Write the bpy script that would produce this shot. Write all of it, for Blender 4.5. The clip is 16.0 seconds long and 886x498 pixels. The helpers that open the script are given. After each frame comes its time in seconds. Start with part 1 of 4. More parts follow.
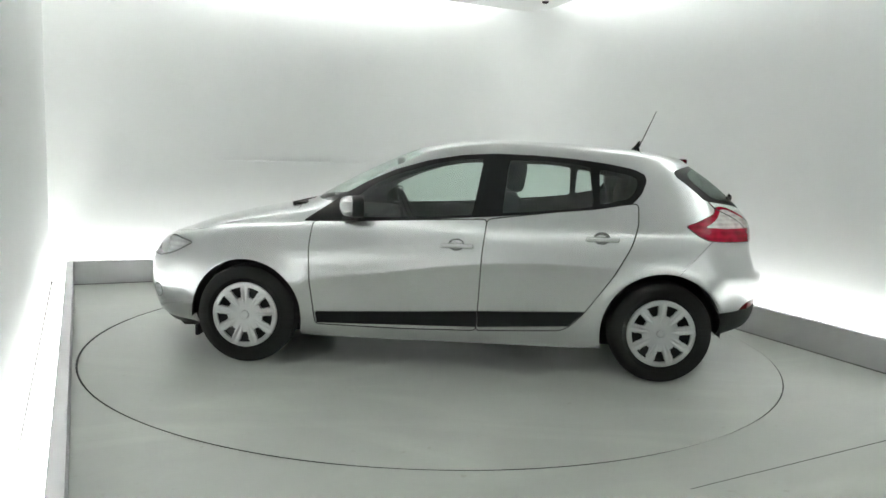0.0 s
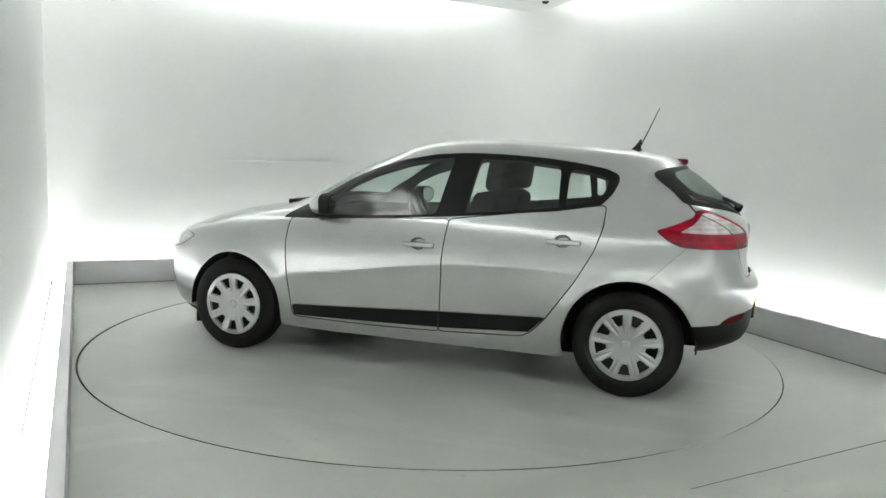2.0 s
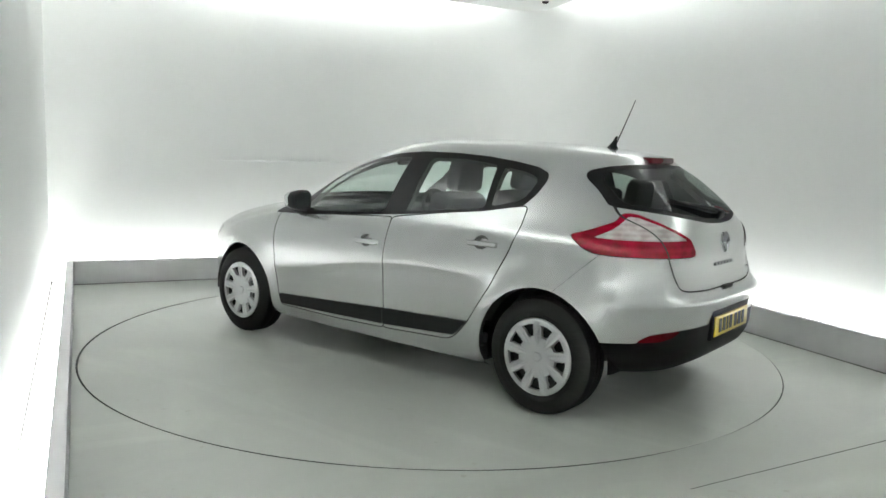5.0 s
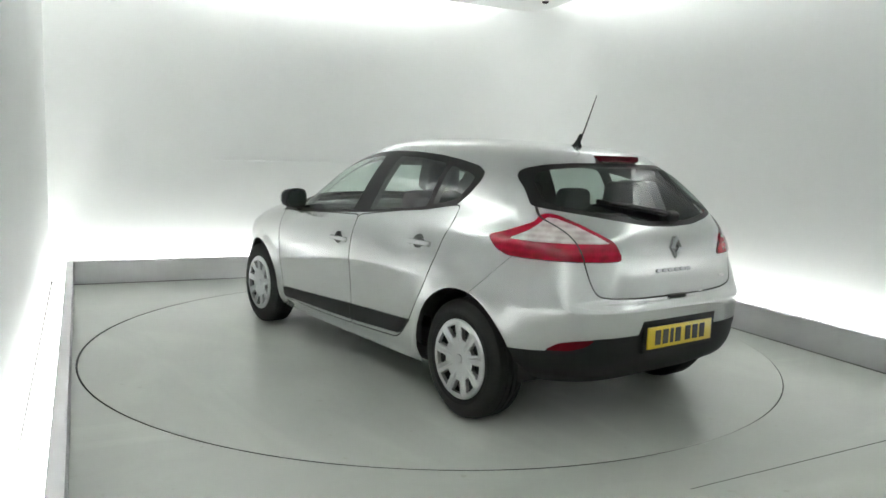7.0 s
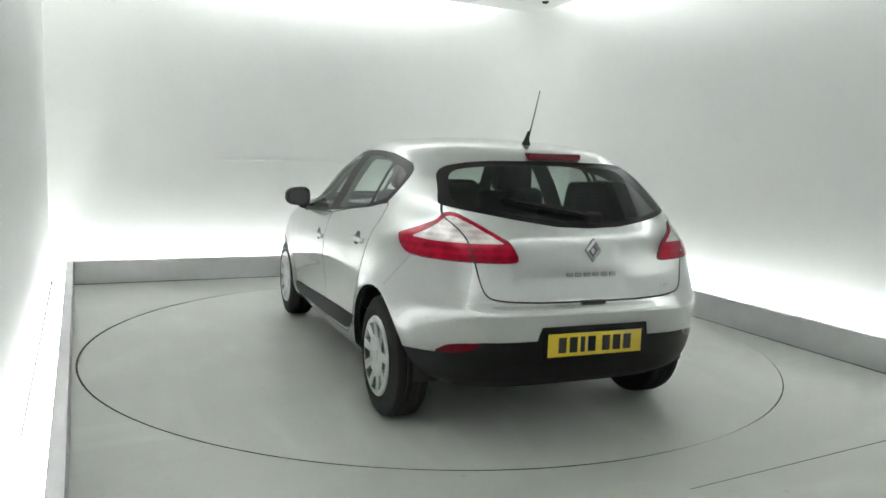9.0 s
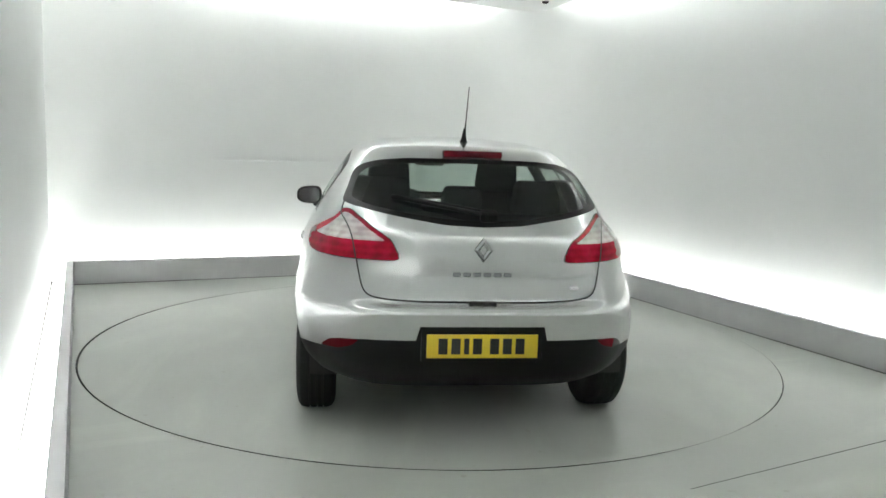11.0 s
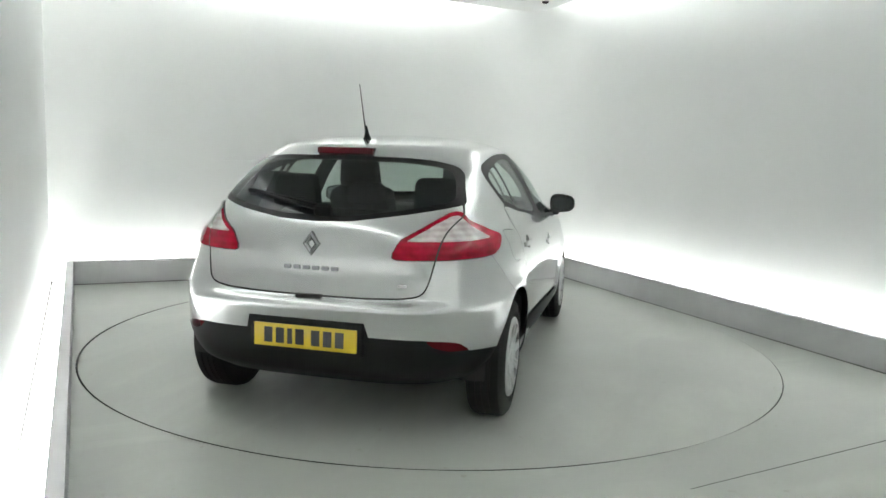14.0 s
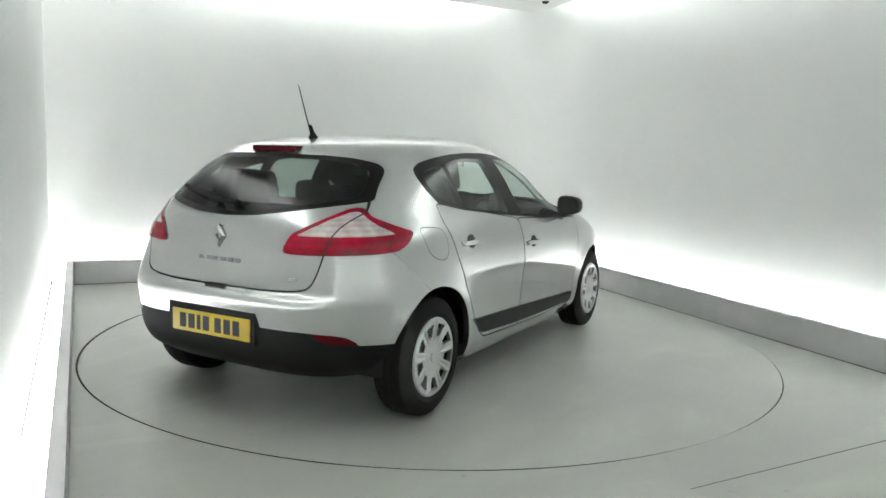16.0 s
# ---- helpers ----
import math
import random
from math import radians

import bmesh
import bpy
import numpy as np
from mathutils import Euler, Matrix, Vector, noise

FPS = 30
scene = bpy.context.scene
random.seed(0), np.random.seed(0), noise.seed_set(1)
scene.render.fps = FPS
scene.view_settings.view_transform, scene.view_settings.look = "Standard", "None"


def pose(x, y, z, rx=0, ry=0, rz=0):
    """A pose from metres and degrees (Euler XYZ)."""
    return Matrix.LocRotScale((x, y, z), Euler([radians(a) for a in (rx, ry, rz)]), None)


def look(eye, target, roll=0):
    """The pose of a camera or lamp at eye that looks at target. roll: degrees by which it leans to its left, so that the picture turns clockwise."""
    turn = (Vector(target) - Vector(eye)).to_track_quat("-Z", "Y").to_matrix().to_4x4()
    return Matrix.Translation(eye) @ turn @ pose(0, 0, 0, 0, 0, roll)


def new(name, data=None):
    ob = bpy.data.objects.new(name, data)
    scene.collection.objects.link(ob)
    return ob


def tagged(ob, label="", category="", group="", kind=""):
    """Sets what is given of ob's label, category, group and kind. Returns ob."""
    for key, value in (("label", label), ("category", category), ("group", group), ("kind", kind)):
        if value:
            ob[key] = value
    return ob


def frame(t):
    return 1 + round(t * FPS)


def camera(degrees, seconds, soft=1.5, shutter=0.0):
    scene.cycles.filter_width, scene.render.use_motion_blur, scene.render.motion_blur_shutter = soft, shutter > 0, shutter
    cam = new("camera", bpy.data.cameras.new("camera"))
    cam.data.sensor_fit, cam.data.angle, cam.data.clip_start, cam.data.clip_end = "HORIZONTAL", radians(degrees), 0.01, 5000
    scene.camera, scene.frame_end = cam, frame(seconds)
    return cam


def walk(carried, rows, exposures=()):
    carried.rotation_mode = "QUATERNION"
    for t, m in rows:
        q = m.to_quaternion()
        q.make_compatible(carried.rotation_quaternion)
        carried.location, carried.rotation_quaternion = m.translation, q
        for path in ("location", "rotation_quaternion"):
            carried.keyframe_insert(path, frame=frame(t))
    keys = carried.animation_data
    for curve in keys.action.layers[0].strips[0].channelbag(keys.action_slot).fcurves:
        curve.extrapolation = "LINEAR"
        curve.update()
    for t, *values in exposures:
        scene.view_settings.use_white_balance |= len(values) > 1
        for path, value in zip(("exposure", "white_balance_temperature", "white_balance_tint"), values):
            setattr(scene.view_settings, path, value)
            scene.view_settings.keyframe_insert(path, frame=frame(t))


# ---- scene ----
from mathutils.bvhtree import BVHTree
from mathutils.interpolate import poly_3d_calc

FOV = 61.0
CAM = (0.0, 0.0, 1.368)                       # the camera stands over the near corner
VIEW = (0.4370 * 0.99242, 0.8995 * 0.99242, -0.12292)
cam = camera(FOV, 16.0, soft=1.6)
eye = Vector(CAM)
still = look(eye, eye + Vector(VIEW), 1.82)
walk(cam, [(0, still), (16, still)])

# ---- world and exposure ----
world = bpy.data.worlds.new("world")
scene.world = world
world.use_nodes = True
world.node_tree.nodes["Background"].inputs[0].default_value = (0.02, 0.02, 0.02, 1)
world.node_tree.nodes["Background"].inputs[1].default_value = 0.1
scene.view_settings.exposure = 0.53
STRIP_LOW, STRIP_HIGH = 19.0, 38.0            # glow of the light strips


# ---- materials ----
def material(name, base=(0.5, 0.5, 0.5), rough=0.5, metal=0.0, **more):
    m = bpy.data.materials.new(name)
    m.use_nodes = True
    p = m.node_tree.nodes["Principled BSDF"]
    p.inputs["Base Color"].default_value = (*base, 1)
    p.inputs["Roughness"].default_value = rough
    p.inputs["Metallic"].default_value = metal
    for k, v in more.items():
        p.inputs[k.replace("_", " ")].default_value = v
    return m


def textured(m, scale, spread, bump=0.0, rough=0.0, detail=6.0, big=0.6):
    """Two scales of uneven tone over the base colour, fine relief and uneven gloss, in object space."""
    nt = m.node_tree
    p = nt.nodes["Principled BSDF"]
    co = nt.nodes.new("ShaderNodeTexCoord")
    fine, wide = nt.nodes.new("ShaderNodeTexNoise"), nt.nodes.new("ShaderNodeTexNoise")
    for n, s in ((fine, scale), (wide, big)):
        n.inputs["Scale"].default_value, n.inputs["Detail"].default_value = s, detail
        nt.links.new(co.outputs["Object"], n.inputs["Vector"])
    mean = nt.nodes.new("ShaderNodeMix")
    mean.data_type = "FLOAT"
    mean.inputs[0].default_value = 0.6
    nt.links.new(fine.outputs["Fac"], mean.inputs[2])
    nt.links.new(wide.outputs["Fac"], mean.inputs[3])
    base = p.inputs["Base Color"].default_value[:3]
    ramp = nt.nodes.new("ShaderNodeValToRGB")
    for e, at, f in zip(ramp.color_ramp.elements, (0.3, 0.7), (1 - spread, 1 + spread)):
        e.position, e.color = at, (*[min(1, c * f) for c in base], 1)
    nt.links.new(mean.outputs[0], ramp.inputs["Fac"])
    nt.links.new(ramp.outputs["Color"], p.inputs["Base Color"])
    if bump:
        b = nt.nodes.new("ShaderNodeBump")
        b.inputs["Strength"].default_value, b.inputs["Distance"].default_value = bump, 0.004
        nt.links.new(fine.outputs["Fac"], b.inputs["Height"])
        nt.links.new(b.outputs["Normal"], p.inputs["Normal"])
    if rough:
        r0 = p.inputs["Roughness"].default_value
        mr = nt.nodes.new("ShaderNodeMapRange")
        mr.inputs["From Min"].default_value, mr.inputs["From Max"].default_value = 0.3, 0.7
        mr.inputs["To Min"].default_value, mr.inputs["To Max"].default_value = r0 - rough, r0 + rough
        nt.links.new(wide.outputs["Fac"], mr.inputs["Value"])
        nt.links.new(mr.outputs[0], p.inputs["Roughness"])
    return m


def glow(name, colour, strength):
    m = material(name, (0.9, 0.9, 0.9), 0.4)
    p = m.node_tree.nodes["Principled BSDF"]
    p.inputs["Emission Color"].default_value = (*colour, 1)
    p.inputs["Emission Strength"].default_value = strength
    return m


def pane(name, tint, gloss=1.0):
    """Thin window glass: clear through, mirror-like at a slant."""
    m = bpy.data.materials.new(name)
    m.use_nodes = True
    nt = m.node_tree
    nt.nodes.remove(nt.nodes["Principled BSDF"])
    out = nt.nodes["Material Output"]
    clear, shine, mix, lw, po, ma = (nt.nodes.new("ShaderNode" + k) for k in ("BsdfTransparent", "BsdfGlossy", "MixShader", "LayerWeight", "Math", "Math"))
    clear.inputs[0].default_value = (*tint, 1)
    shine.inputs[0].default_value = (gloss, gloss, gloss, 1)
    shine.inputs["Roughness"].default_value = 0.02
    lw.inputs["Blend"].default_value = 0.5
    po.operation, ma.operation = "POWER", "MULTIPLY_ADD"
    po.inputs[1].default_value, ma.inputs[1].default_value, ma.inputs[2].default_value = 5.0, 0.55, 0.06
    nt.links.new(lw.outputs["Facing"], po.inputs[0])
    nt.links.new(po.outputs[0], ma.inputs[0])
    nt.links.new(ma.outputs[0], mix.inputs[0])
    nt.links.new(clear.outputs[0], mix.inputs[1])
    nt.links.new(shine.outputs[0], mix.inputs[2])
    nt.links.new(mix.outputs[0], out.inputs["Surface"])
    return m


WALL = textured(material("wall_paint", (0.796, 0.809, 0.801), 0.55), 3.0, 0.02, 0.02)
FLOOR = textured(material("floor_paint", (0.455, 0.473, 0.437), 0.34), 1.6, 0.09, 0.02, 0.0, big=0.45)


def scuffed(m, stretch, low, high, gain):
    """Long pale scuffs and small dark specks over the painted floor, and duller gloss on the scuffs."""
    nt = m.node_tree
    p = nt.nodes["Principled BSDF"]
    tone = p.inputs["Base Color"].links[0].from_socket
    co, at, scuff, speck, ramp, dots, lift, dirt, dull = (nt.nodes.new("ShaderNode" + k) for k in ("TexCoord", "Mapping", "TexNoise", "TexNoise", "MapRange", "MapRange", "Mix", "Mix", "MapRange"))
    at.inputs["Scale"].default_value = stretch
    at.inputs["Rotation"].default_value = (0, 0, radians(24))
    scuff.inputs["Scale"].default_value, scuff.inputs["Detail"].default_value, scuff.inputs["Distortion"].default_value = 1.3, 9.0, 1.2
    speck.inputs["Scale"].default_value, speck.inputs["Detail"].default_value = 14.0, 2.0
    nt.links.new(co.outputs["Object"], at.inputs["Vector"])
    nt.links.new(at.outputs[0], scuff.inputs["Vector"])
    nt.links.new(co.outputs["Object"], speck.inputs["Vector"])
    for r, n, a, b, c in ((ramp, scuff, low, high, 1.0), (dots, speck, 0.70, 0.78, 0.35), (dull, scuff, low, high, 0.44)):
        r.inputs["From Min"].default_value, r.inputs["From Max"].default_value, r.inputs["To Max"].default_value = a, b, c
        nt.links.new(n.outputs["Fac"], r.inputs["Value"])
    dull.inputs["To Min"].default_value = 0.32
    nt.links.new(dull.outputs[0], p.inputs["Roughness"])
    for mix, kind in ((lift, "MULTIPLY"), (dirt, "MULTIPLY")):
        mix.data_type, mix.blend_type = "RGBA", kind
    nt.links.new(ramp.outputs[0], lift.inputs[0])
    nt.links.new(tone, lift.inputs[6])
    lift.inputs[7].default_value = (gain, gain, gain * 0.99, 1)
    nt.links.new(dots.outputs[0], dirt.inputs[0])
    nt.links.new(lift.outputs[2], dirt.inputs[6])
    dirt.inputs[7].default_value = (0.62, 0.55, 0.45, 1)
    nt.links.new(dirt.outputs[2], p.inputs["Base Color"])


scuffed(FLOOR, (0.5, 1.4, 1.0), 0.48, 0.70, 1.17)
LETTER = material("dull_chrome", (0.26, 0.27, 0.28), 0.25, 1.0)
BADGE = material("badge_chrome", (0.42, 0.43, 0.44), 0.22, 1.0)
KERB = textured(material("kerb_paint", (0.65, 0.645, 0.655), 0.5), 5.0, 0.09, 0.03, big=0.9)
SEALANT = textured(material("dirty_sealant", (0.20, 0.20, 0.19), 0.8), 5.0, 0.75, big=1.1)
GROOVE = material("groove_dark", (0.02, 0.02, 0.02), 0.9)
LED_LOW = glow("strip_low", (0.985, 1.0, 0.985), STRIP_LOW)
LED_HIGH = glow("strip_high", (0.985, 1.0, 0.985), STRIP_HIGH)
PAINT = textured(material("silver_paint", (0.58, 0.59, 0.585), 0.25, 0.74, Coat_Weight=0.7, Coat_Roughness=0.03), 900.0, 0.03, big=2.0)
BLACK = textured(material("black_plastic", (0.009, 0.009, 0.0095), 0.55, Specular_IOR_Level=0.2), 300.0, 0.12, 0.05)
GLOSSBLACK = material("gloss_black", (0.010, 0.010, 0.011), 0.42, Specular_IOR_Level=0.15)
SEAL = material("rubber_seal", (0.012, 0.012, 0.012), 0.7)
TYRE = textured(material("tyre_rubber", (0.013, 0.013, 0.013), 0.75, Specular_IOR_Level=0.3), 60.0, 0.25, 0.1)
COVER = textured(material("wheel_cover_silver", (0.50, 0.51, 0.51), 0.30, 0.75), 200.0, 0.04)
DARKMETAL = material("dark_rim", (0.02, 0.02, 0.02), 0.6)
CHROME = material("chrome", (0.62, 0.63, 0.64), 0.16, 1.0)
# near-black: puts the shade inside the turntable gap into its walls' colour
GAP_EDGE = textured(material("gap_edge_dark", (0.03, 0.03, 0.03), 0.7), 40.0, 0.2)
GLASS = pane("window_glass", (0.76, 0.84, 0.80))
REARGLASS = pane("rear_window_glass", (0.52, 0.58, 0.55), 0.65)
CABIN = textured(material("cabin_plastic", (0.028, 0.029, 0.030), 0.65, Specular_IOR_Level=0.3), 80.0, 0.1, 0.05)
FABRIC = textured(material("seat_fabric", (0.045, 0.047, 0.05), 0.9), 150.0, 0.2, 0.2)
HEADLINER = textured(material("headliner_cloth", (0.42, 0.42, 0.41), 0.9), 200.0, 0.05, 0.1)
HEADLENS = material("headlamp_lens", (0.68, 0.69, 0.69), 0.15, 0.4, Coat_Weight=0.6)
RED = material("red_lens", (0.34, 0.002, 0.010), 0.12, Specular_IOR_Level=0.3)
CLEARLENS = material("clear_lens", (0.62, 0.53, 0.53), 0.12, Coat_Weight=1.0)


def ribbed(m, scale, low, high):
    """Fine optics behind a lens: bands of lighter and darker tone."""
    nt = m.node_tree
    p = nt.nodes["Principled BSDF"]
    co, wave, patch, ramp, mix = (nt.nodes.new("ShaderNode" + k) for k in ("TexCoord", "TexWave", "TexNoise", "ValToRGB", "Mix"))
    wave.bands_direction = "Z"
    wave.inputs["Scale"].default_value = scale
    patch.inputs["Scale"].default_value = 17.0
    mix.data_type = "FLOAT"
    mix.inputs[0].default_value = 0.85
    nt.links.new(co.outputs["Object"], wave.inputs["Vector"])
    nt.links.new(co.outputs["Object"], patch.inputs["Vector"])
    nt.links.new(wave.outputs["Fac"], mix.inputs[2])
    nt.links.new(patch.outputs["Fac"], mix.inputs[3])
    for e, at, col in zip(ramp.color_ramp.elements, (0.3, 0.7), (low, high)):
        e.position, e.color = at, (*col, 1)
    nt.links.new(mix.outputs[0], ramp.inputs["Fac"])
    nt.links.new(ramp.outputs["Color"], p.inputs["Base Color"])
    return m


ribbed(RED, 9.0, (0.21, 0.001, 0.012), (0.42, 0.006, 0.032))
ribbed(CLEARLENS, 12.0, (0.46, 0.37, 0.38), (0.74, 0.68, 0.68))
ribbed(HEADLENS, 10.0, (0.45, 0.46, 0.46), (0.80, 0.81, 0.81))
DARKRED = material("dark_red_lens", (0.10, 0.004, 0.009), 0.2, Specular_IOR_Level=0.3)
YELLOW = textured(material("plate_yellow", (0.60, 0.43, 0.015), 0.3, Coat_Weight=0.6, Coat_Roughness=0.03), 30.0, 0.03)
INK = material("plate_ink", (0.02, 0.02, 0.02), 0.5)


# ---- mesh helpers ----
def part(name, bm, mat, parent=None, label="", smooth=30):
    me = bpy.data.meshes.new(name)
    bm.to_mesh(me)
    bm.free()
    if mat:
        me.materials.append(mat)
    if smooth:
        me.shade_smooth()
        me.set_sharp_from_angle(angle=radians(smooth))
    ob = new(name, me)
    if parent:
        ob.parent = parent
    if label:
        ob["label"] = label
    return ob


def box(lo, hi, bevel=0.0, seg=2, bm=None):
    bm = bm or bmesh.new()
    c = [(a + b) / 2 for a, b in zip(lo, hi)]
    s = [b - a for a, b in zip(lo, hi)]
    r = bmesh.ops.create_cube(bm, size=1, matrix=Matrix.Translation(c) @ Matrix.Diagonal((*s, 1)))
    if bevel:
        es = {e for v in r["verts"] for e in v.link_edges}
        bmesh.ops.bevel(bm, geom=list(es), offset=bevel, segments=seg, affect="EDGES", profile=0.6)
    return bm


def prism(outline, z0, z1, bm=None):
    bm = bm or bmesh.new()
    n = len(outline)
    a = [bm.verts.new((x, y, z0)) for x, y in outline]
    b = [bm.verts.new((x, y, z1)) for x, y in outline]
    bm.faces.new(a[::-1])
    bm.faces.new(b)
    for i in range(n):
        bm.faces.new((a[i], a[(i + 1) % n], b[(i + 1) % n], b[i]))
    return bm


def lathe(profile, steps, bm=None, axis="Y"):
    """Turns (radius, along) pairs round the y axis."""
    bm = bm or bmesh.new()
    rings = []
    for k in range(steps):
        a = 2 * math.pi * k / steps
        rings.append([bm.verts.new((r * math.cos(a), h, r * math.sin(a))) for r, h in profile])
    for k in range(steps):
        p, q = rings[k], rings[(k + 1) % steps]
        for i in range(len(profile) - 1):
            bm.faces.new((p[i], p[i + 1], q[i + 1], q[i]))
    return bm


def thing(name, label, category, group=""):
    return tagged(new(name), label, category, group)


# ---- the room ----
# kerb lines: x = XL (left), y = YB (back); the right kerb runs slightly askew
XL, YB, KH, GAP, GAPL = -0.07, 8.095, 0.23, 0.235, 0.207
XR0, XR1 = 4.72, 5.13                          # right kerb at y = 0 and at the back
YN = -0.75                                     # near wall
CEIL, LID = 3.42, 3.13                         # true ceiling and the hung ceiling board
TC, TR = Vector((2.391, 5.048, 0.0)), 2.428    # turntable


def right_x(y):
    return XR0 + (XR1 - XR0) * y / YB


def structure(ob, label, category):
    return tagged(ob, label, category, kind="structure")


def floor_and_turntable():
    n = 240
    bm = bmesh.new()
    inner, deep, outer = [], [], []
    ys, ye = YN - 0.3, YB + 0.6
    for k in range(n):
        a = 2 * math.pi * k / n
        c, s = math.cos(a), math.sin(a)
        near = math.cos(a - radians(214))                 # widest gap towards the near left
        shut = math.exp(-((((math.degrees(a) - 281) + 180) % 360 - 180) / 11.5) ** 2)
        thin = math.exp(-((((math.degrees(a) - 15) + 180) % 360 - 180) / 52.0) ** 8)      # nearly closed on the right
        w = (0.0072 + 0.0042 * near) * (1 - 0.95 * shut) * (1 - 0.95 * thin) + 0.0004
        w += 0.013 * math.exp(-((math.degrees(a) - 150) / 28.0) ** 2)        # wider at the back left
        w *= 0.8 + 0.35 * noise.noise((3 * c, 3 * s, 0.0))
        inner.append(bm.verts.new((TC.x + (TR + w) * c, TC.y + (TR + w) * s, 0)))
        deep.append(bm.verts.new((TC.x + (TR + w) * c, TC.y + (TR + w) * s, -0.05)))
        r = min((right_x(TC.y) + 0.6 - TC.x) / max(1e-6, abs(c)), ((ye - TC.y) if s > 0 else (TC.y - ys)) / max(1e-6, abs(s)))
        outer.append(bm.verts.new((TC.x + r * c, TC.y + r * s, 0)))
    for k in range(n):
        j = (k + 1) % n
        bm.faces.new((inner[k], outer[k], outer[j], inner[j]))
        bm.faces.new((deep[k], inner[k], inner[j], deep[j]))
    for f in bm.faces:
        f.material_index = int(f.calc_center_median().z < -0.01)
    floor = structure(part("floor", bm, FLOOR, smooth=0), "grey-green painted smooth concrete floor with a round cutout", "floor")
    # pit bottom coloured near-black, standing in for shade down the gap
    bm = bmesh.new()
    bmesh.ops.create_circle(bm, cap_ends=True, segments=n, radius=TR + 0.2, matrix=Matrix.Translation(TC + Vector((0, 0, -0.05))))
    floor.data.materials.append(GAP_EDGE)
    part("pit_bottom", bm, GROOVE, floor, "near-black bottom of the turntable gap, coloured as shade", smooth=0)
    bm = bmesh.new()
    bmesh.ops.create_circle(bm, cap_ends=True, segments=n, radius=TR)
    disc = part("turntable", bm, FLOOR, smooth=0)
    bm = bmesh.new()
    rows = [[bm.verts.new((q * math.cos(2 * math.pi * k / n), q * math.sin(2 * math.pi * k / n), z)) for q, z in ((TR, 0.0), (TR, -0.03), (TR - 0.2, -0.03))] for k in range(n)]
    for k in range(n):
        p, q = rows[k], rows[(k + 1) % n]
        for i in range(2):
            bm.faces.new((p[i], p[i + 1], q[i + 1], q[i]))
    part("edge_band", bm, GAP_EDGE, disc, "turntable edge coloured dark to shade the gap")
    disc.location = TC
    tagged(disc, "flush round grey-green turntable set into the painted floor", "turntable")
    # threshold seam of the drive-in plate
    bm = bmesh.new()
    a, b = Vector((2.30, 2.262, 0.0012)), Vector((4.9, 2.372, 0.0012))
    d = (b - a).normalized().cross(Vector((0, 0, 1))) * 0.0045
    fs = [bm.verts.new(p) for p in (a + d * 0.5, b + d, b - d, a - d * 0.5)]
    bm.faces.new(fs)
    bmesh.ops.solidify(bm, geom=bm.faces[:], thickness=0.001)
    part("floor_joint", bm, GROOVE, floor, "thin dark joint line in the floor", smooth=0)
    return disc


def strip(name, a, b, mat, label, z, w=0.05, h=0.03):
    """A straight light strip from a to b."""
    a, b = Vector((*a, z)), Vector((*b, z))
    d = (b - a).normalized()
    s = d.cross(Vector((0, 0, 1))) * (w / 2)
    bm = prism([(p.x, p.y) for p in (a + s, b + s, b - s, a - s)], z, z + h)
    bmesh.ops.recalc_face_normals(bm, faces=bm.faces[:])
    return tagged(part(name, bm, mat, smooth=0), label, "light strip", "hidden light strips round the room")


